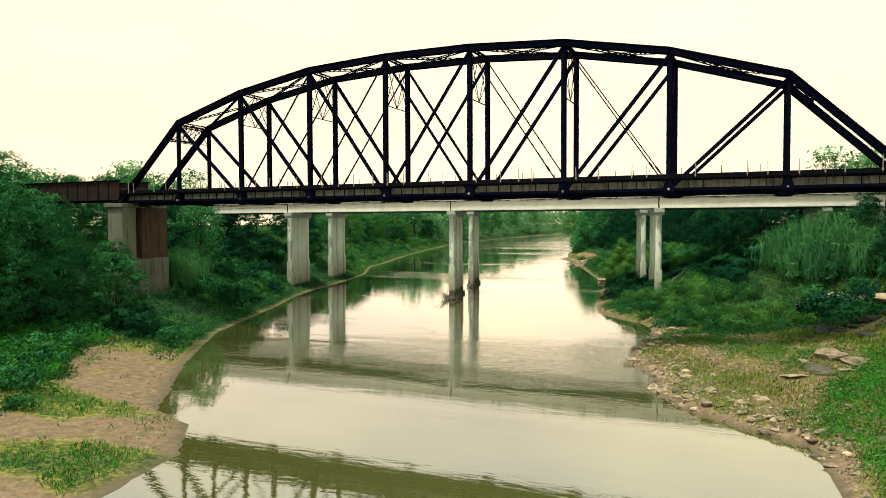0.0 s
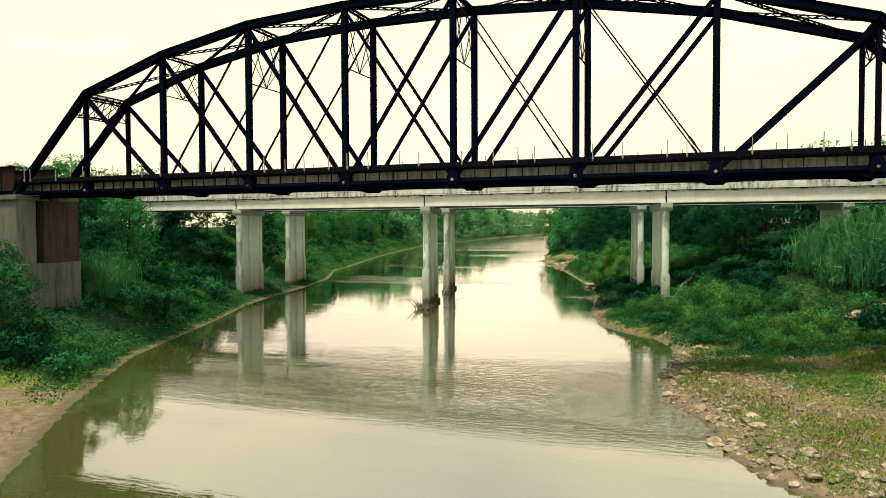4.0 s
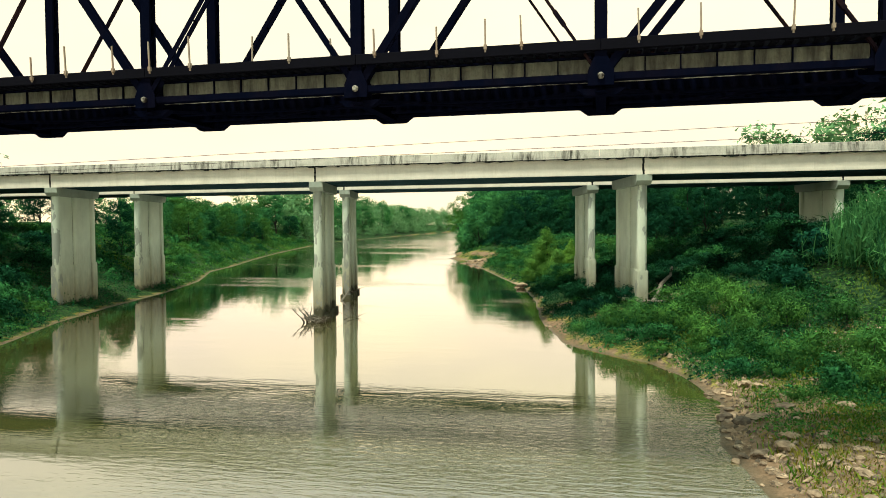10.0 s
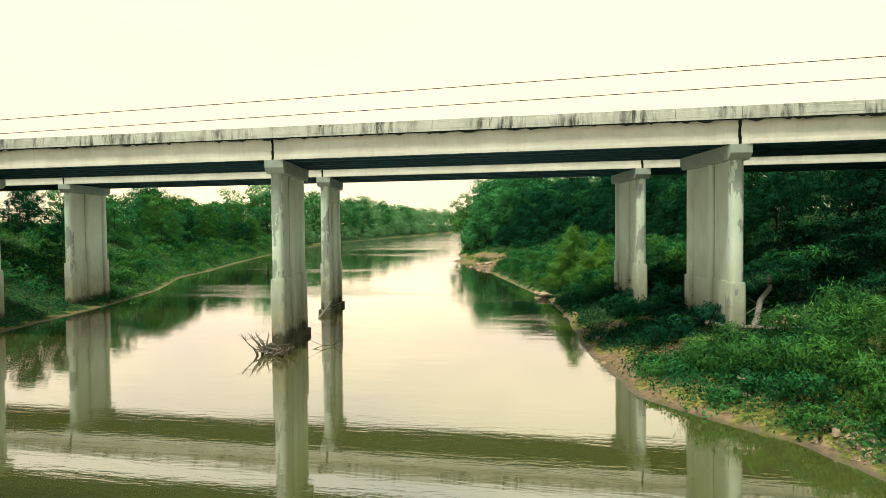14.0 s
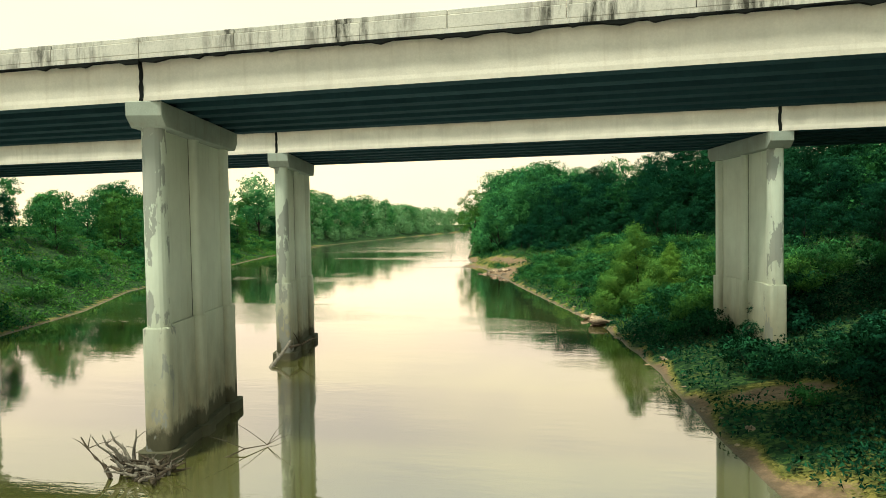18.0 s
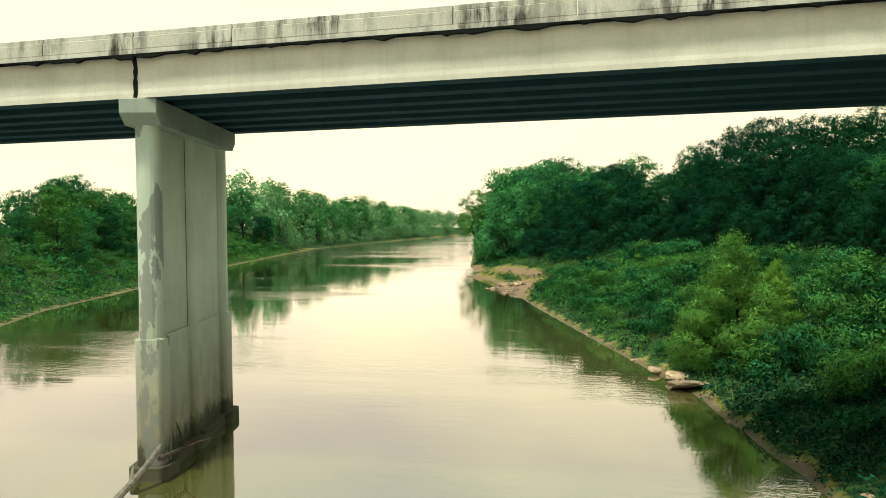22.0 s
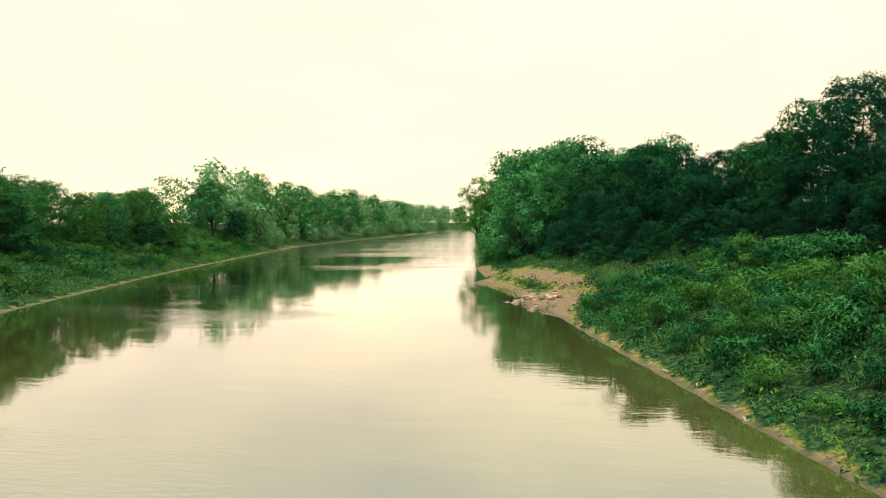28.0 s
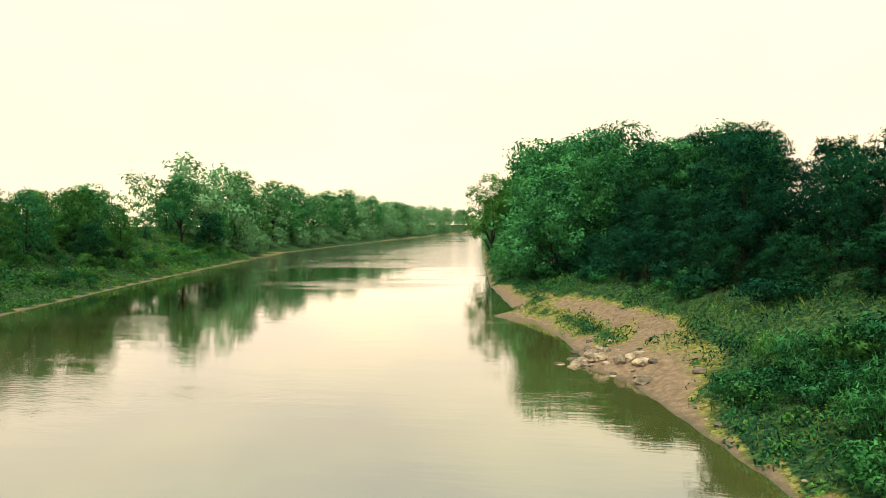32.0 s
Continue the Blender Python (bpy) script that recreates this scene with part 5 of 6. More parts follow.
# left bank, downstream: single rounded trees that can be told apart, and the wood behind them
for proto, x, y, height in (
        (T_VINE[0], -128, 123.5, 7.4), (T_BANK[2], -133.6, 127, 11.5), (T_BANK[1], -128, 110, 10.8), (T_BANK[2], -131.8, 136.6, 9.0), (T_BANK[0], -146, 152, 8.0),
        (T_TALL[0], -149, 182, 18.0), (T_VINE[1], -147, 191.7, 10.6), (T_BANK[1], -164, 239, 15.0), (T_BANK[2], -164, 255, 10.8), (T_TALL[1], -166, 244, 24.0),
        (T_TALL[0], -172, 280, 23.6), (T_BANK[0], -175, 304, 23.0), (T_BANK[1], -181, 358, 23.6), (T_BANK[0], -186, 397, 25.6), (T_BANK[1], -190, 457, 25.0), (T_BANK[0], -196, 539, 22.5),
        (T_BANK[0], -129, 91, 10.6), (T_BANK[1], -132, 101, 10.4), (T_VINE[2], -117, 76, 8.6), (T_BANK[2], -126, 102, 10.0), (T_BANK[0], -134, 130, 12.6), (T_BANK[1], -122, 84, 9.5),
        (T_BANK[0], -176, 330, 19.0), (T_BANK[1], -170, 292, 17.0), (T_BANK[2], -155, 216, 11.5), (T_BANK[0], -160, 228, 14.0), (T_BANK[1], -152, 205, 11.0)):
    k = max((Vector(c)[2] for o in proto.children for c in o.bound_box), default=10.0)
    plant(proto, x, y, height / k * 1.02, x * 41 % 360, 0.2)
for k, (x, y, h) in enumerate(((-105.5, 37, 8.5), (-110, 30, 9.0), (-113, 44, 7.0), (-103, 24, 7.5), (-108, 20, 9.0), (-116, 56, 7.3), (-112, 64, 7.5), (-120, 68, 9.0), (-100, 10, 7.5), (-106, 8, 9.0))):
    plant((T_BANK + T_VINE[:2])[k % 5], x, y, h / 10.0, k * 67)
for k, (x, y, h) in enumerate(((-114.2, 43.7, 6.9), (-123.3, 55.4, 6.4), (-109.9, 56.8, 9.5), (-129.4, 59.1, 6.5), (-123.4, 68.7, 8.8), (-130.6, 70.0, 5.9), (-119.1, 74.8, 9.9), (-129.4, 79.2, 10.8), (-132.8, 87.3, 11.8), (-138.9, 89.6, 10.7), (-127.1, 92.3, 9.7), (-135.7, 95.3, 9.6), (-144.3, 102.2, 9.2), (-135.9, 110.3, 7.2), (-132.5, 116.8, 9.6), (-139.1, 116.9, 7.1), (-145.2, 130.0, 8.7), (-138.5, 130.0, 9.6), (-151.0, 138.1, 7.8), (-143.6, 139.2, 9.7), (-147.9, 149.5, 9.9), (-155.9, 154.5, 9.4), (-156.0, 166.5, 6.8), (-163.3, 166.6, 10.2), (-148.7, 166.8, 6.5), (-157.4, 188.5, 10.0), (-162.1, 197.6, 13.9), (-166.7, 203.7, 12.4))):
    plant((T_BANK + T_MID[:1])[k % 4], x, y, h / 10.6, k * 71, 0.2)
# left bank between the bridges and upstream
wood(T_MID + T_BANK[:2] + T_VINE[:1], 16, -60, -34, 11, 36, 0.75, 1.0, False, 15, 4.2, bridge=1.0)
for k, (x, y, s) in enumerate(((-88, -20, 0.75), (-93, -17.5, 0.8), (-99, -20.5, 0.8), (-85.5, 1.5, 0.6))):
    plant(T_VINE[k], x, y, s, k * 90)
for x, y, s in ((-58.5, -83.5, 1.28), (-63.5, -80, 1.32), (-68.5, -77, 1.28), (-57, -90, 1.4), (-63, -86, 1.6), (-70, -82, 1.55), (-60, -95, 1.5), (-58.5, -74.6, 0.8), (-54.5, -77.5, 0.75)):
    plant(T_NEAR[1 if x > -64 else 0] if s > 1 else T_MID[0], x, y, s / 1.5 if s > 1 else s, x * 37 % 360)
for x, y, s in ((-73, -88, 1.0), (-75, -79, 1.0), (-82, -75, 1.0), (-69, -95, 1.0)):
    plant(T_BROAD[int(-y) % 4], x, y, s, x * 53 % 360)
# single plants that stand out
plant(T_WILLOW[0], -21.3, 10.2, 1.3, 20)
plant(T_WILLOW[0], -18.0, 15, 0.7, 120)
for x, y, s in ((4, -39, 0.95), (6, -37, 1.0), (7.5, -40, 1.05), (9, -38, 1.05), (5.5, -42, 0.9), (10, -42, 1.05), (8, -44, 0.95), (11.5, -39, 1.1), (12, -45, 1.0)):
    plant(rng.choice(REEDS), x, y, s, rng.uniform(0, 360))
for x, y, s in ((-63.5, -59.5, 0.85), (-66, -57.5, 0.9), (-65.5, -60.5, 0.85), (-68, -57, 0.9), (-66.5, -55, 0.85)):
    plant(rng.choice(REEDS), x, y, s, rng.uniform(0, 360))
wood(B_LIGHT + B_LOW, 60, -2, 58, 7, 18, 0.8, 1.35, True, 21, 1.5, bridge=0)
for k in range(34):
    y = rng.uniform(52, 128)
    plant((B_DARK + B_LOW)[k % 6], shore(y, True) + (tree_line(y) - rng.uniform(-1.0, 2.2)) / 0.92, y, rng.uniform(0.6, 1.0), k * 77)
wood(B_WEED, 110, -4, 60, 3.5, 17, 0.7, 1.3, True, 71, 1.1, bridge=0)
wood(B_WEED[1:], 34, -58, -33, 4, 14, 0.7, 1.2, True, 72, 1.2, bridge=0)
wood(B_WEED + B_LIGHT, 60, 2, 200, 2, 12, 0.9, 1.6, False, 73, 2.0, bridge=0)
wood(B_LOW + B_LIGHT + B_WEED, 60, -2, 58, 2.0, 9, 0.5, 1.0, True, 22, 1.2, bridge=0)
wood(B_DARK + B_LOW, 34, -60, -33, 15, 27, 0.7, 1.3, True, 23, 1.6, bridge=0)
wood(B_LIGHT + B_LOW, 26, -56, -33, 1.5, 8, 0.45, 0.8, True, 42, 1.2, bridge=0)
wood(B_LOW, 40, -104, -76, 11, 16, 0.5, 0.9, False, 26, 1.1, bridge=0)
wood(B_DARK, 16, -100, -74, 19, 27, 0.8, 1.3, True, 27, 1.6, bridge=0)
wood(B_LOW + B_DARK[:1] + B_LIGHT, 50, -78, -34, 2.5, 14, 0.7, 1.3, False, 75, 1.6, bridge=0)
# growth under the road bridges
for k, (x, y) in enumerate(((-3, -24), (0, -20), (3, -27), (-2, -15), (4, -19), (7, -25), (-1, -8), (5, -12), (-78, -24), (-81, -18), (-84, -27), (-82, -8), (-86, -14), (-89, -22))):
    plant((B_DARK + B_LOW)[k % 6], x, y, 0.8 + 0.1 * (k % 5), k * 50)
# mostly the dark shrubs, their colour deepening the shade below the decks
wood(B_DARK + B_LOW[:1], 44, -33, 1, 3, 18, 0.4, 0.8, True, 78, 1.3, bridge=-40)
for group in (T_BROAD, T_VINE, T_MID, T_NEAR, T_AIRY, T_WILLOW, T_BANK, T_TALL, T_BACK, T_BEHIND, T_FAR, B_LOW, B_DARK, B_LIGHT, B_WEED, REEDS):
    for o in group:
        retire(o)


# undergrowth over the slopes, and grass on the bars
def scatter(count, x0, x1, y0, y1, keep, seed):
    """Points on the ground where keep(bare, left, right, x, y) says how likely growth is."""
    g = np.random.default_rng(seed)
    x, y = g.uniform(x0, x1, count), g.uniform(y0, y1, count)
    h, bare, dl, dr = land(x, y)
    ok = (h > 0.12) & (g.uniform(size=count) < keep(bare, dl, dr, x, y))
    return np.stack([x, y, h], 1)[ok], g


def undergrowth(name, label, mat, hummocks, per, x0, x1, y0, y1, keep, seed, size, lift, wide=1.0):
    """Low humps of leaves, close together."""
    h, g = scatter(hummocks, x0, x1, y0, y1, keep, seed)
    k = np.repeat(np.arange(len(h)), per)
    r = g.uniform(0.5, 1.15, len(h)) * wide
    a, q = g.uniform(0, math.tau, len(k)), np.sqrt(g.uniform(0, 1, len(k)))
    x, y = h[k, 0] + np.cos(a) * q * r[k], h[k, 1] + np.sin(a) * q * r[k]
    top = lift * g.uniform(0.4, 1.2, len(h))
    z = land(x, y)[0] + top[k] * (1 - q ** 2) * g.uniform(0.5, 1.1, len(k)) + 0.03
    out = np.stack([np.cos(a) * q * 1.2, np.sin(a) * q * 1.2, 0 * a + 0.6], 1)
    n = unit(out) + g.normal(size=(len(k), 3)) * 0.42
    ok = z > 0.12
    me = cards(name, mat, np.stack([x, y, z], 1)[ok], n[ok], g.uniform(0.6, 1.4, int(ok.sum())) * size * 0.75, g, 0.6, 0.0, out[ok])
    tagged(new(name, me), label, "undergrowth", kind="stuff")


def slope_right(bare, dl, dr, x, y):
    return (dr > 0.35) * (1 - band(bare, 0.35, 0.65)) * (1 - band(dr, 24, 30)) * (0.55 + 0.45 * wobble(x, y, 5, 0.3))


def slope_left(bare, dl, dr, x, y):
    return (dl > 0.5) * (1 - band(bare, 0.35, 0.65)) * (1 - band(dl, 24, 30)) * (0.55 + 0.45 * wobble(x, y, 5, 0.9))


undergrowth("undergrowth", "tangled green creepers covering the bank", LEAF_MID, 8500, 34, -75, 25, -58, 125, lambda b, l, r, x, y: slope_right(b, l, r, x, y) * ((y < -33) | (y > 4)), 1, 0.26, 0.8)
undergrowth("undergrowth", "dark-green brambles among the creepers", LEAF_DARK, 7500, 34, -75, 25, -58, 125, lambda b, l, r, x, y: slope_right(b, l, r, x, y) * ((y < -33) | (y > 4)), 32, 0.26, 0.9)
# only dark leaves between these limits: the bridges' shade is put into leaf colour
undergrowth("undergrowth", "creepers under the road bridges, leaf colour darkened for the shade there", LEAF_DARK, 5000, 34, -30, 25, -34, 5, slope_right, 31, 0.24, 0.8)
undergrowth("undergrowth", "lighter green creepers and seedlings covering the bank", LEAF_LIGHT, 6000, 34, -75, 25, -58, 125, lambda b, l, r, x, y: slope_right(b, l, r, x, y) * ((y < -34) | (y > 3)), 21, 0.23, 0.75)
undergrowth("undergrowth", "patches of light-green weeds on the bank", LEAF_LIGHT, 8000, 32, -75, 20, -60, 120, lambda b, l, r, x, y: slope_right(b, l, r, x, y) * band(wobble(x, y, 4, 2.2), -0.1, 0.45) * (r < 17) * (r > 3.5) * ((y < -34) | (y > 3)), 2, 0.19, 0.9)
undergrowth("undergrowth", "light-green weeds on the far bank", LEAF_LIGHT, 20000, 23, -160, -60, -4, 210, slope_left, 3, 0.36, 0.8)
undergrowth("undergrowth", "dark-green creepers on the bank under the bridges", LEAF_MID, 12000, 28, -100, -40, -84, 0, slope_left, 23, 0.26, 0.8)
undergrowth("undergrowth", "light-green weeds on the bank beside the railway pier", LEAF_LIGHT, 6000, 30, -85, -38, -84, -34, lambda b, l, r, x, y: slope_left(b, l, r, x, y) * band(wobble(x, y, 4, 1.2), -0.3, 0.4), 24, 0.22, 0.8)
undergrowth("thicket", "bramble thickets and shrubs on the far bank", LEAF_MID, 1300, 108, -150, -52, -72, 200, lambda b, l, r, x, y: slope_left(b, l, r, x, y) * (l > 3), 8, 0.5, 1.9, 2.0)
undergrowth("thicket", "light-green shrubs on the far bank", LEAF_MID, 1400, 108, -150, -52, -72, 200, lambda b, l, r, x, y: slope_left(b, l, r, x, y) * (l > 2.5), 9, 0.46, 1.5, 1.7)
undergrowth("undergrowth", "yellowing weeds on the sunny bank", LEAF_YELLOW, 15000, 18, -150, -60, -10, 190, lambda b, l, r, x, y: slope_left(b, l, r, x, y) * band(wobble(x, y, 6, 2.7), 0.0, 0.5) * (l < 14), 4, 0.4, 0.5)
undergrowth("undergrowth", "leafy green weeds on the stony bar", LEAF_LIGHT, 6500, 32, -9, 26, -104, -42, lambda b, l, r, x, y: (r > 1.5) * (r < 24) * band(wobble(x, y, 3.2, 1.9) + 0.03 * (r - 8) + 0.02 * (y + 62), 0.1, 0.5), 5, 0.15, 0.35)
# dark leaves again, coloured for the shade below the decks
undergrowth("undergrowth", "leafy plants under the bridges, leaf colour darkened for their shade", LEAF_DARK, 3500, 39, -25, 12, -34, 3, lambda b, l, r, x, y: slope_right(b, l, r, x, y) * band(wobble(x, y, 2.4, 1.7), 0.1, 0.5), 26, 0.2, 1.0)
undergrowth("undergrowth", "green weeds below the pier", LEAF_MID, 5000, 36, -18, 14, -58, -32, lambda b, l, r, x, y: (r > 0.8) * (r < 15) * band(wobble(x, y, 2.8, 0.6), -0.3, 0.4), 25, 0.16, 0.6)
undergrowth("undergrowth", "leafy weeds along the sandbar", LEAF_MID, 6000, 25, -75, -24, -106, -66, lambda b, l, r, x, y: (l > 3) * (l < 22) * band(wobble(x, y * 1.4, 3.4, 0.7) + 0.05 * (l - 12), 0.15, 0.5), 6, 0.26, 0.5)


def grass(name, label, mat, count, x0, x1, y0, y1, keep, seed, h0, h1, width=0.02):
    p, g = scatter(count, x0, x1, y0, y1, keep, seed)
    p[:, 2] -= 0.02
    h = g.uniform(h0, h1, len(p)) * (0.7 + 0.5 * wobble(p[:, 0], p[:, 1], 1.6, 0.5))
    tagged(new(name, blades(name, mat, p, np.maximum(h, 0.08), g.uniform(0.2, 0.9, len(p)), g, width)), label, "grass", kind="stuff")


grass("grass", "yellow-green grass on the stony river bar", BAR_GRASS, 130000, -9, 26, -104, -40, lambda b, l, r, x, y: (r > 0.8) * (r < 24) * (0.12 + 0.88 * band(wobble(x, y, 1.9, 0.2) + 0.45 * wobble(x, y, 0.7, 1.2), -0.15, 0.4)) * (1 - 0.6 * band(b, 0.5, 0.9)), 11, 0.15, 0.42)
undergrowth("undergrowth", "yellow-green weeds on the stony bar", LEAF_YELLOW, 4500, 32, -9, 18, -94, -46, lambda b, l, r, x, y: (r > 1.2) * (r < 17) * band(wobble(x, y, 3.6, 3.3), 0.0, 0.5), 7, 0.12, 0.22)
undergrowth("undergrowth", "lush green weeds on the low bar", SHORT_GRASS, 6800, 44, 0, 24, -124, -68, lambda b, l, r, x, y: (r > 1.6) * band(0.7 * wobble(x, y, 2.6, 0.9) + 0.25 * (x - 4.5) - 0.06 * (y + 80), -0.1, 0.4), 45, 0.16, 0.5)
undergrowth("undergrowth", "leafy weeds at the foot of the wooded slope", SHORT_GRASS, 1500, 70, -60, -36, -98, -80, lambda b, l, r, x, y: (l > 4.5) * (l < 20) * band(wobble(x, y, 2.6, 1.4) + 0.12 * (l - 8), -0.1, 0.3), 46, 0.26, 1.1)
grass("grass", "dry yellow grass on the stony river bar", DRY_GRASS, 90000, -9, 20, -104, -44, lambda b, l, r, x, y: (r > 1.2) * (r < 17) * (0.3 + 0.6 * band(wobble(x, y, 4.5, 1.1), -0.2, 0.5)), 12, 0.10, 0.30)
grass("grass", "short green grass in strips on the sandbar", SHORT_GRASS, 110000, -75, -20, -108, -70, lambda b, l, r, x, y: (l > 1.2) * (1 - band(b + 0.25 * wobble(x, y, 0.7, 0.3) + 0.15 * wobble(x, y, 0.25, 1.3), 0.25, 0.6)), 13, 0.12, 0.36)
grass("grass", "scattered tufts of grass on the mud", SHORT_GRASS, 60000, -60, -22, -108, -74, lambda b, l, r, x, y: (l > 1.0) * (l < 16) * band(wobble(x, y, 1.1, 2.4) + 0.6 * wobble(x, y, 0.45, 0.4), 0.25, 0.6), 15, 0.08, 0.26)
grass("grass", "coarse grass along the wooded banks", GRASS, 60000, -70, 10, -42, 110, lambda b, l, r, x, y: (r > 0.8) * (r < 14) * (1 - band(b, 0.3, 0.7)) * 0.8 * ((y < -34) | (y > 3)), 14, 0.25, 0.7, 0.025)


# ---- stones, driftwood and wires ----
def stone_mesh(seed, flat=0.6):
    g = random.Random(seed)
    bm = bmesh.new()
    bmesh.ops.create_icosphere(bm, subdivisions=2, radius=0.5)
    n0 = Vector((g.uniform(0, 50), g.uniform(0, 50), g.uniform(0, 50)))
    for v in bm.verts:
        v.co *= 1 + 0.5 * noise.noise(v.co * 2.2 + n0) + 0.2 * noise.noise(v.co * 5 + n0)
        v.co.z *= flat
        v.co.x = round(v.co.x * 4.5) / 4.5 * 0.6 + v.co.x * 0.4
    return mesh_of(bm, "boulder", ROCK)


STONES = [stone_mesh(k, 0.4 + 0.1 * (k % 4)) for k in range(6)]


def boulder(x, y, size, label, seed, sink=0.3, lift=None, flat=1.0):
    g = random.Random(seed)
    ob = new("boulder", STONES[seed % 6])
    z = max(ground_z(x, y), -0.1) if lift is None else lift
    ob.matrix_world = pose(x, y, z + size * (0.28 - sink), g.uniform(-10, 10), g.uniform(-10, 10), g.uniform(0, 360)) @ Matrix.Diagonal((size * g.uniform(0.9, 1.5), size, size * g.uniform(0.8, 1.25) * flat, 1))
    return tagged(ob, label, "rock", "boulders on the bank")
for k, (x, y, s) in enumerate(((-24.3, 6.6, 1.9), (-24.5, 8.6, 1.5), (-25.6, 10.5, 0.9), (-24.9, 12.0, 0.7))):
    boulder(x, y, s, "flat sandstone slab jutting into the water", k, 0.2, 0.16, 0.55)
for k, (x, y, s) in enumerate(((6.0, -70.2, 2.3), (7.4, -71.6, 1.9), (5.0, -74.2, 1.8), (3.2, -76.0, 1.5), (4.2, -71.5, 1.2), (6.6, -73.6, 1.1), (-11.0, -39.4, 1.3), (-11.8, -40.8, 0.8), (-10.2, -41.5, 0.7), (7.5, -49, 2.6), (9, -47.5, 3.2), (11, -50, 2.8), (6, -47, 2.0), (3.5, -46, 1.6), (12.5, -53, 3.0), (14, -49, 2.6), (5, -51, 1.3), (9, -52, 1.5))):
    boulder(x, y, s, "weathered flat tan sandstone slab in the grass", k + 3, 0.24, None, 0.5)
g = random.Random(31)
for k in range(170):
    y = g.uniform(-90, -52)
    x = shore(y, True) + abs(g.gauss(0, 1)) * 1.7 - 0.3
    boulder(x, y, g.choice((0.18, 0.2, 0.24, 0.28, 0.33, 0.4, 0.5, 0.7)), "small grey-brown stone at the water's edge", k, 0.16)
for k in range(46):
    y = g.gauss(67.5, 2.6)
    x = shore(y, True) + g.gauss(1.4, 1.3)
    boulder(x, y, g.choice((0.3, 0.4, 0.5, 0.6, 0.8, 1.1)), "broken grey stone at the water's edge", k + 5, 0.25)
for k in range(40):
    y = g.uniform(-44, 55)
    x = shore(y, True) + g.uniform(-0.2, 1.1)
    boulder(x, y, g.uniform(0.15, 0.4), "small stone at the water's edge", k + 2, 0.3)


def rubble(label, mat, places):
    """Many broken stones too small to tell apart, in one mesh."""
    out = []
    tris = [[p.vertices[:] for p in m.polygons] for m in STONES]
    cos = [np.array([v.co[:] for v in m.vertices]) for m in STONES]
    for k, (x, y, size) in enumerate(places):
        a = k * 2.4
        v = cos[k % 6] * (size * 1.2, size, size * 0.8)
        v = np.stack([v[:, 0] * math.cos(a) - v[:, 1] * math.sin(a) + x, v[:, 0] * math.sin(a) + v[:, 1] * math.cos(a) + y, v[:, 2] + ground_z(x, y) + size * 0.08], 1)
        out.append(v[np.array(tris[k % 6]).ravel()])
    tagged(new("rubble", soup("rubble", mat, np.concatenate(out), 3)), label, "rubble", kind="stuff")


DARK_ROCK = concrete("dark_shale", (0.045, 0.042, 0.036), (0.02, 0.02, 0.018), 0.4)
rubble("dark broken rock in the cut bank", DARK_ROCK, [(g.uniform(5.0, 17), g.gauss(-60.5, 1.6), g.choice((0.4, 0.5, 0.7, 0.9, 1.3))) for _ in range(80)])
rubble("small tan stones lying in the grass", ROCK, [(shore(y, True) + abs(g.gauss(0, 4.0)) + 0.3, y, g.choice((0.14, 0.18, 0.22, 0.28, 0.4))) for y in [g.uniform(-88, -62) for _ in range(420)]])


def gravel():
    p, r = scatter(26000, -10, 18, -104, -44, lambda b, l, d, x, y: (d > 0) * (d < 15) * np.where(d < 3.5, 0.9, 0.28), 41)
    base = np.array([(1, 0, 0), (-0.5, 0.87, 0), (-0.5, -0.87, 0), (0, 0, 0.8)], float)
    tri = np.array([(0, 1, 3), (1, 2, 3), (2, 0, 3)])
    s = r.uniform(0.05, 0.17, len(p)) * np.where(r.uniform(size=len(p)) < 0.1, 1.8, 1)
    a = r.uniform(0, math.tau, len(p))
    q = base[None] * s[:, None, None] * r.uniform(0.6, 1.4, (len(p), 4, 3))
    c, n = np.cos(a)[:, None], np.sin(a)[:, None]
    q = np.stack([q[..., 0] * c - q[..., 1] * n, q[..., 0] * n + q[..., 1] * c, q[..., 2]], -1) + p[:, None, :]
    tagged(new("gravel", soup("gravel", ROCK, q[:, tri.ravel()].reshape(-1, 3), 3)), "loose tan and grey gravel on the river bar", "gravel", kind="stuff")


gravel()


def branch(bm, a, b, r0, r1, rnd, twigs=3):
    a, b = Vector(a), Vector(b)
    L = (b - a).length
    pts = [a.lerp(b, k / 4) + Vector([rnd.uniform(-0.05, 0.05) * L for _ in range(3)]) * (0 if k in (0, 4) else 1) for k in range(5)]
    tube(bm, pts, [r0 + (r1 - r0) * k / 4 for k in range(5)], 7)
    for _ in range(twigs):
        p = pts[rnd.randint(1, 4)]
        q = p + Vector((rnd.uniform(-1, 1), rnd.uniform(-1, 1), rnd.uniform(0.0, 0.8))) * L * 0.35
        tube(bm, [p, p.lerp(q, 0.5) + Vector((0, 0, 0.05)), q], [r1 * 1.1, r1 * 0.7, r1 * 0.25], 5)


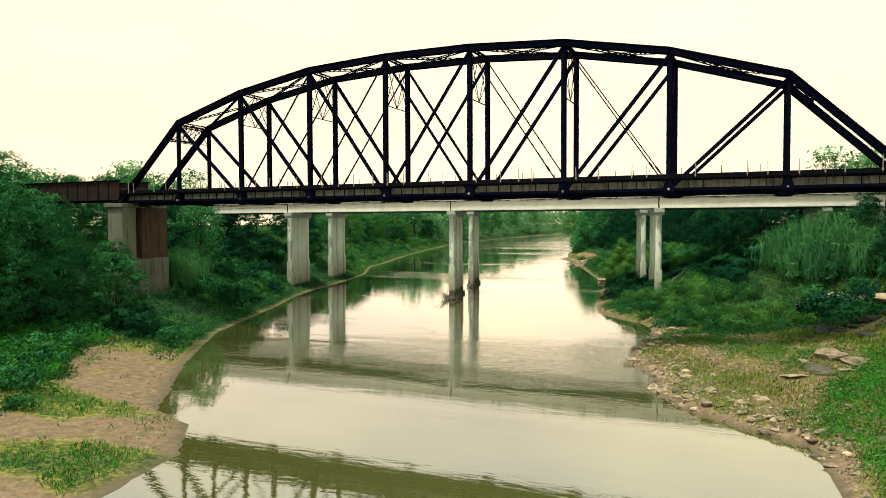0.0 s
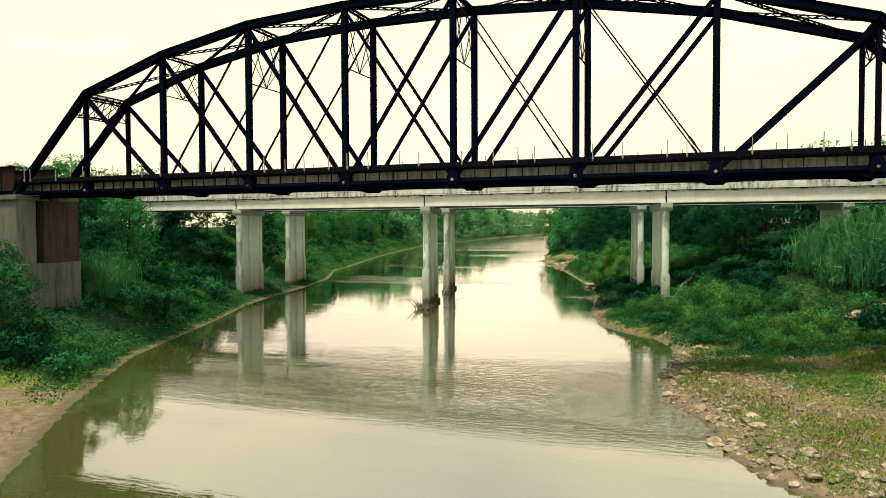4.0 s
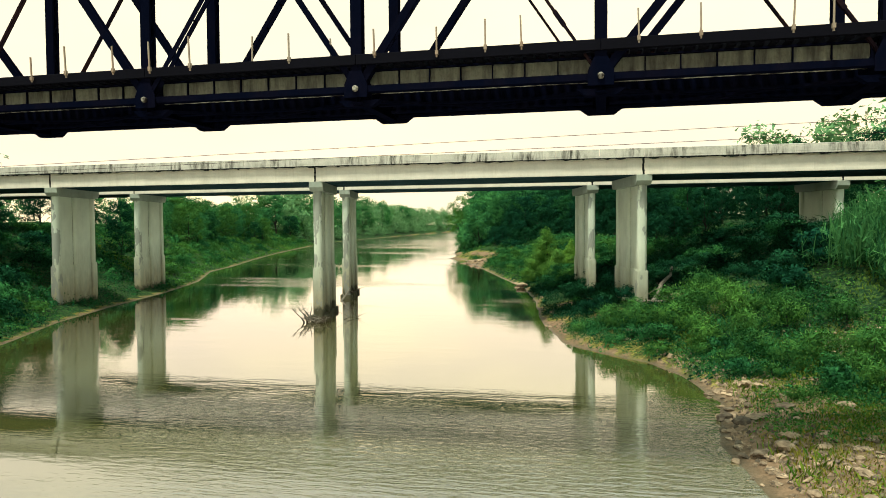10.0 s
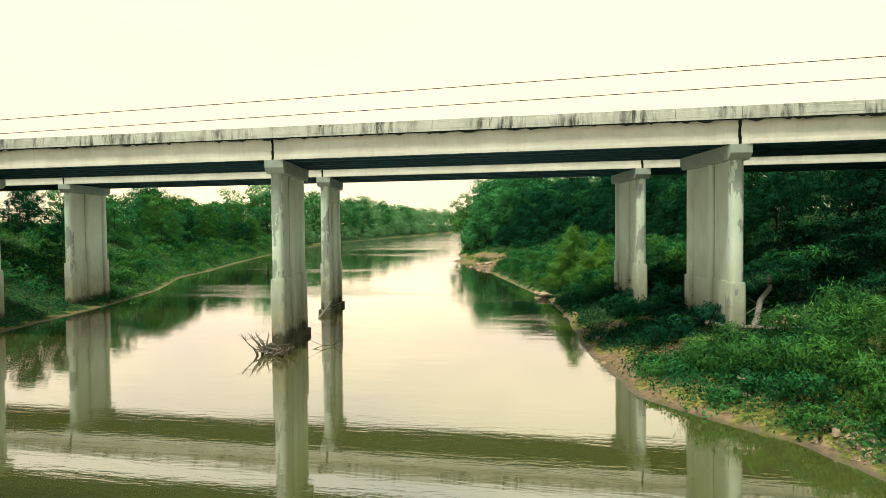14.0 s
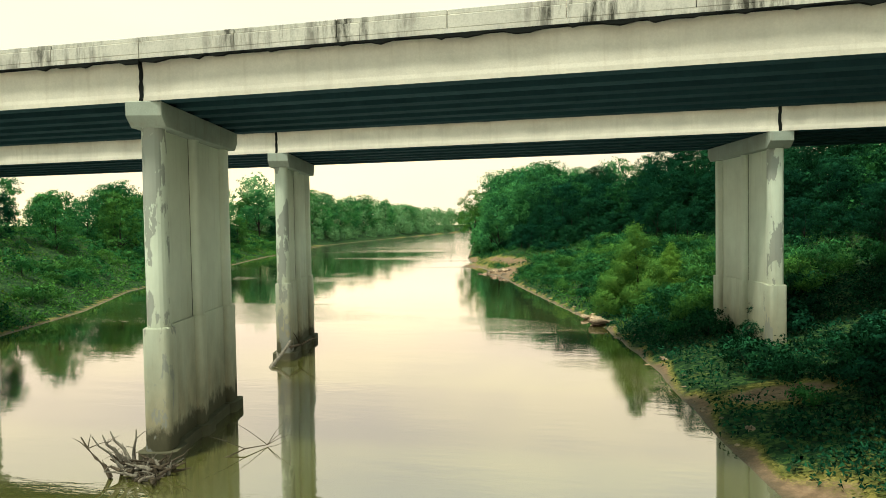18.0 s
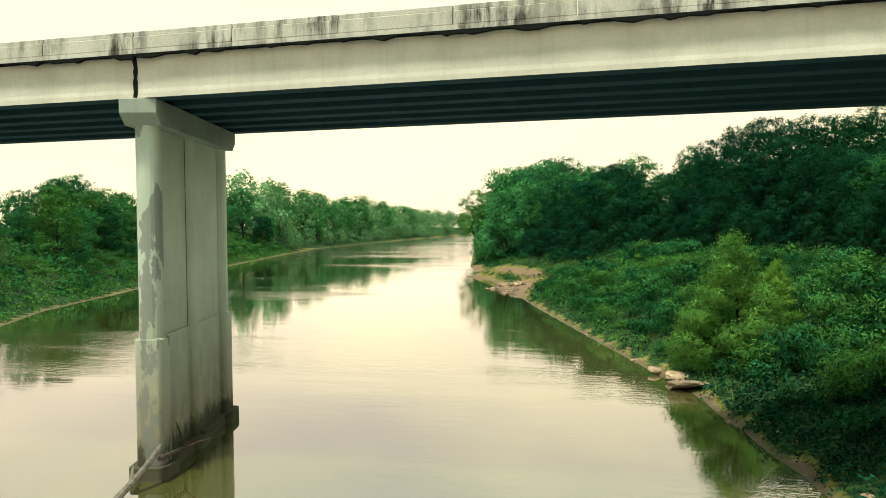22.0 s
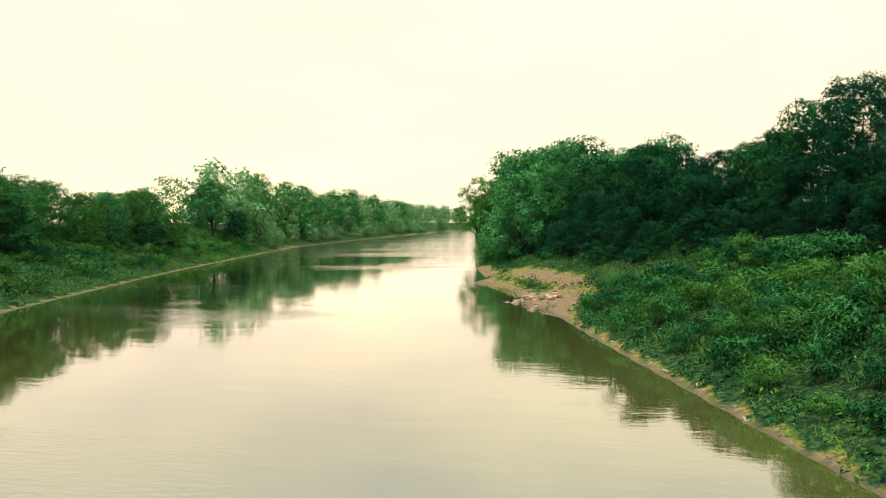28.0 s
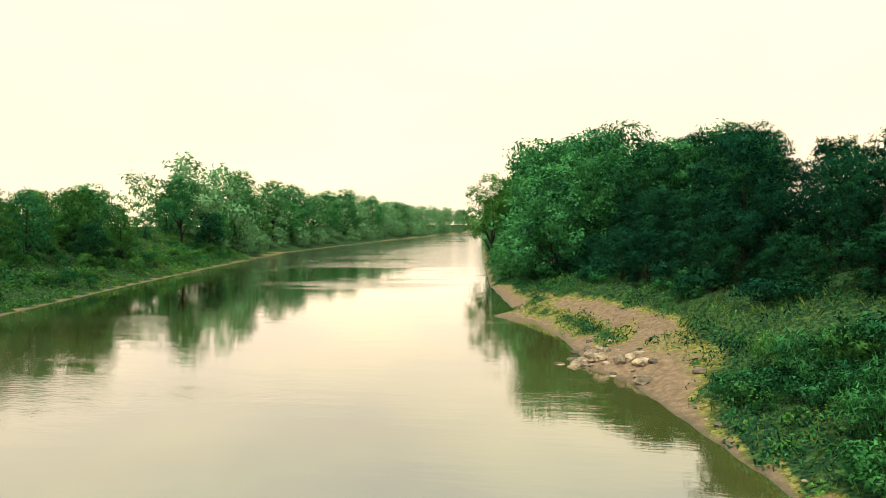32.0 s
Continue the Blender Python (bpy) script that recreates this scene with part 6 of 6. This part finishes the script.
rnd = random.Random(8)
pile = thing("driftwood_pile", "tangle of grey driftwood caught against the pier foot", "driftwood", (-39.35, -31.2, 0))
for k in range(46):
    bm = bmesh.new()
    a = (rnd.uniform(-1.1, 0.8), rnd.uniform(-1.0, 0.5), rnd.uniform(-0.05, 0.3))
    b = (a[0] + rnd.uniform(-1.2, 0.9), a[1] + rnd.uniform(-0.8, 0.6), rnd.uniform(0.1, 1.5 if a[0] < -0.5 else 0.6))
    branch(bm, a, b, rnd.uniform(0.045, 0.11), 0.02, rnd)
    part("branch", bm, DRIFT if k % 2 else WET_WOOD, pile)
bm = bmesh.new()
branch(bm, (0.2, -0.5, 0.12), (2.68, 3.43, 0.05), 0.05, 0.015, rnd, 6)
part("branch", bm, WET_WOOD, pile, "long thin branch trailing on the water")
snag = thing("drift_log", "long grey drift log leaning on the pier foot", "log", (-44.4, -11.4, 0))
bm = bmesh.new()
branch(bm, (0.62, -2.7, -0.4), (0.8, 0.1, 1.25), 0.14, 0.09, rnd, 1)
part("trunk", bm, DRIFT, snag)
bm = bmesh.new()
branch(bm, (0.95, -0.2, 0.9), (-0.2, 5.2, 0.42), 0.09, 0.05, rnd, 3)
part("branch", bm, WET_WOOD, snag)
rail = thing("fallen_trunk", "long bleached fallen trunk lying on the bank", "log", (-9.5, -30.5, ground_z(-9.5, -30.5)))
bm = bmesh.new()
branch(bm, (-2.2, 1.5, 0.15), (2.6, -2.2, 0.5), 0.16, 0.09, rnd, 2)
part("trunk", bm, DRIFT, rail)
log = thing("dead_log", "bleached dead log propped on the bank beside the pier", "log", (-8.4, -27.4, ground_z(-8.4, -27.4)))
bm = bmesh.new()
branch(bm, (-0.9, -3.4, -0.3), (1.2, 2.6, 2.3), 0.22, 0.12, rnd, 0)
part("trunk", bm, DRIFT, log)
bm = bmesh.new()
branch(bm, (0.3, 0.2, 0.5), (-0.2, 1.7, 1.0), 0.07, 0.03, rnd, 1)
part("limb", bm, DRIFT, log)
for k, (dx, dy) in enumerate(((0.6, -3.2), (1.5, -2.4), (1.0, -2.0))):
    boulder(-8.4 + dx, -27.4 + dy, 0.8, "dark broken rock at the pier foot", k + 11)


def wire(y, z, turn, climb):
    bm = bmesh.new()
    pts = [(x, y + turn * (x + 30), z + climb * (x + 30)) for x in range(-190, 101, 10)]
    tube(bm, pts, [0.018] * len(pts), 5)
    tagged(new("overhead_wire", mesh_of(bm, "overhead_wire", WIRE)), "thin reddish overhead wire strung along the road bridge", "wire", "overhead wires")


wire(-42.7, 14.78, 0.051, 0.026)
wire(-41.55, 14.2, 0.022, 0.017)
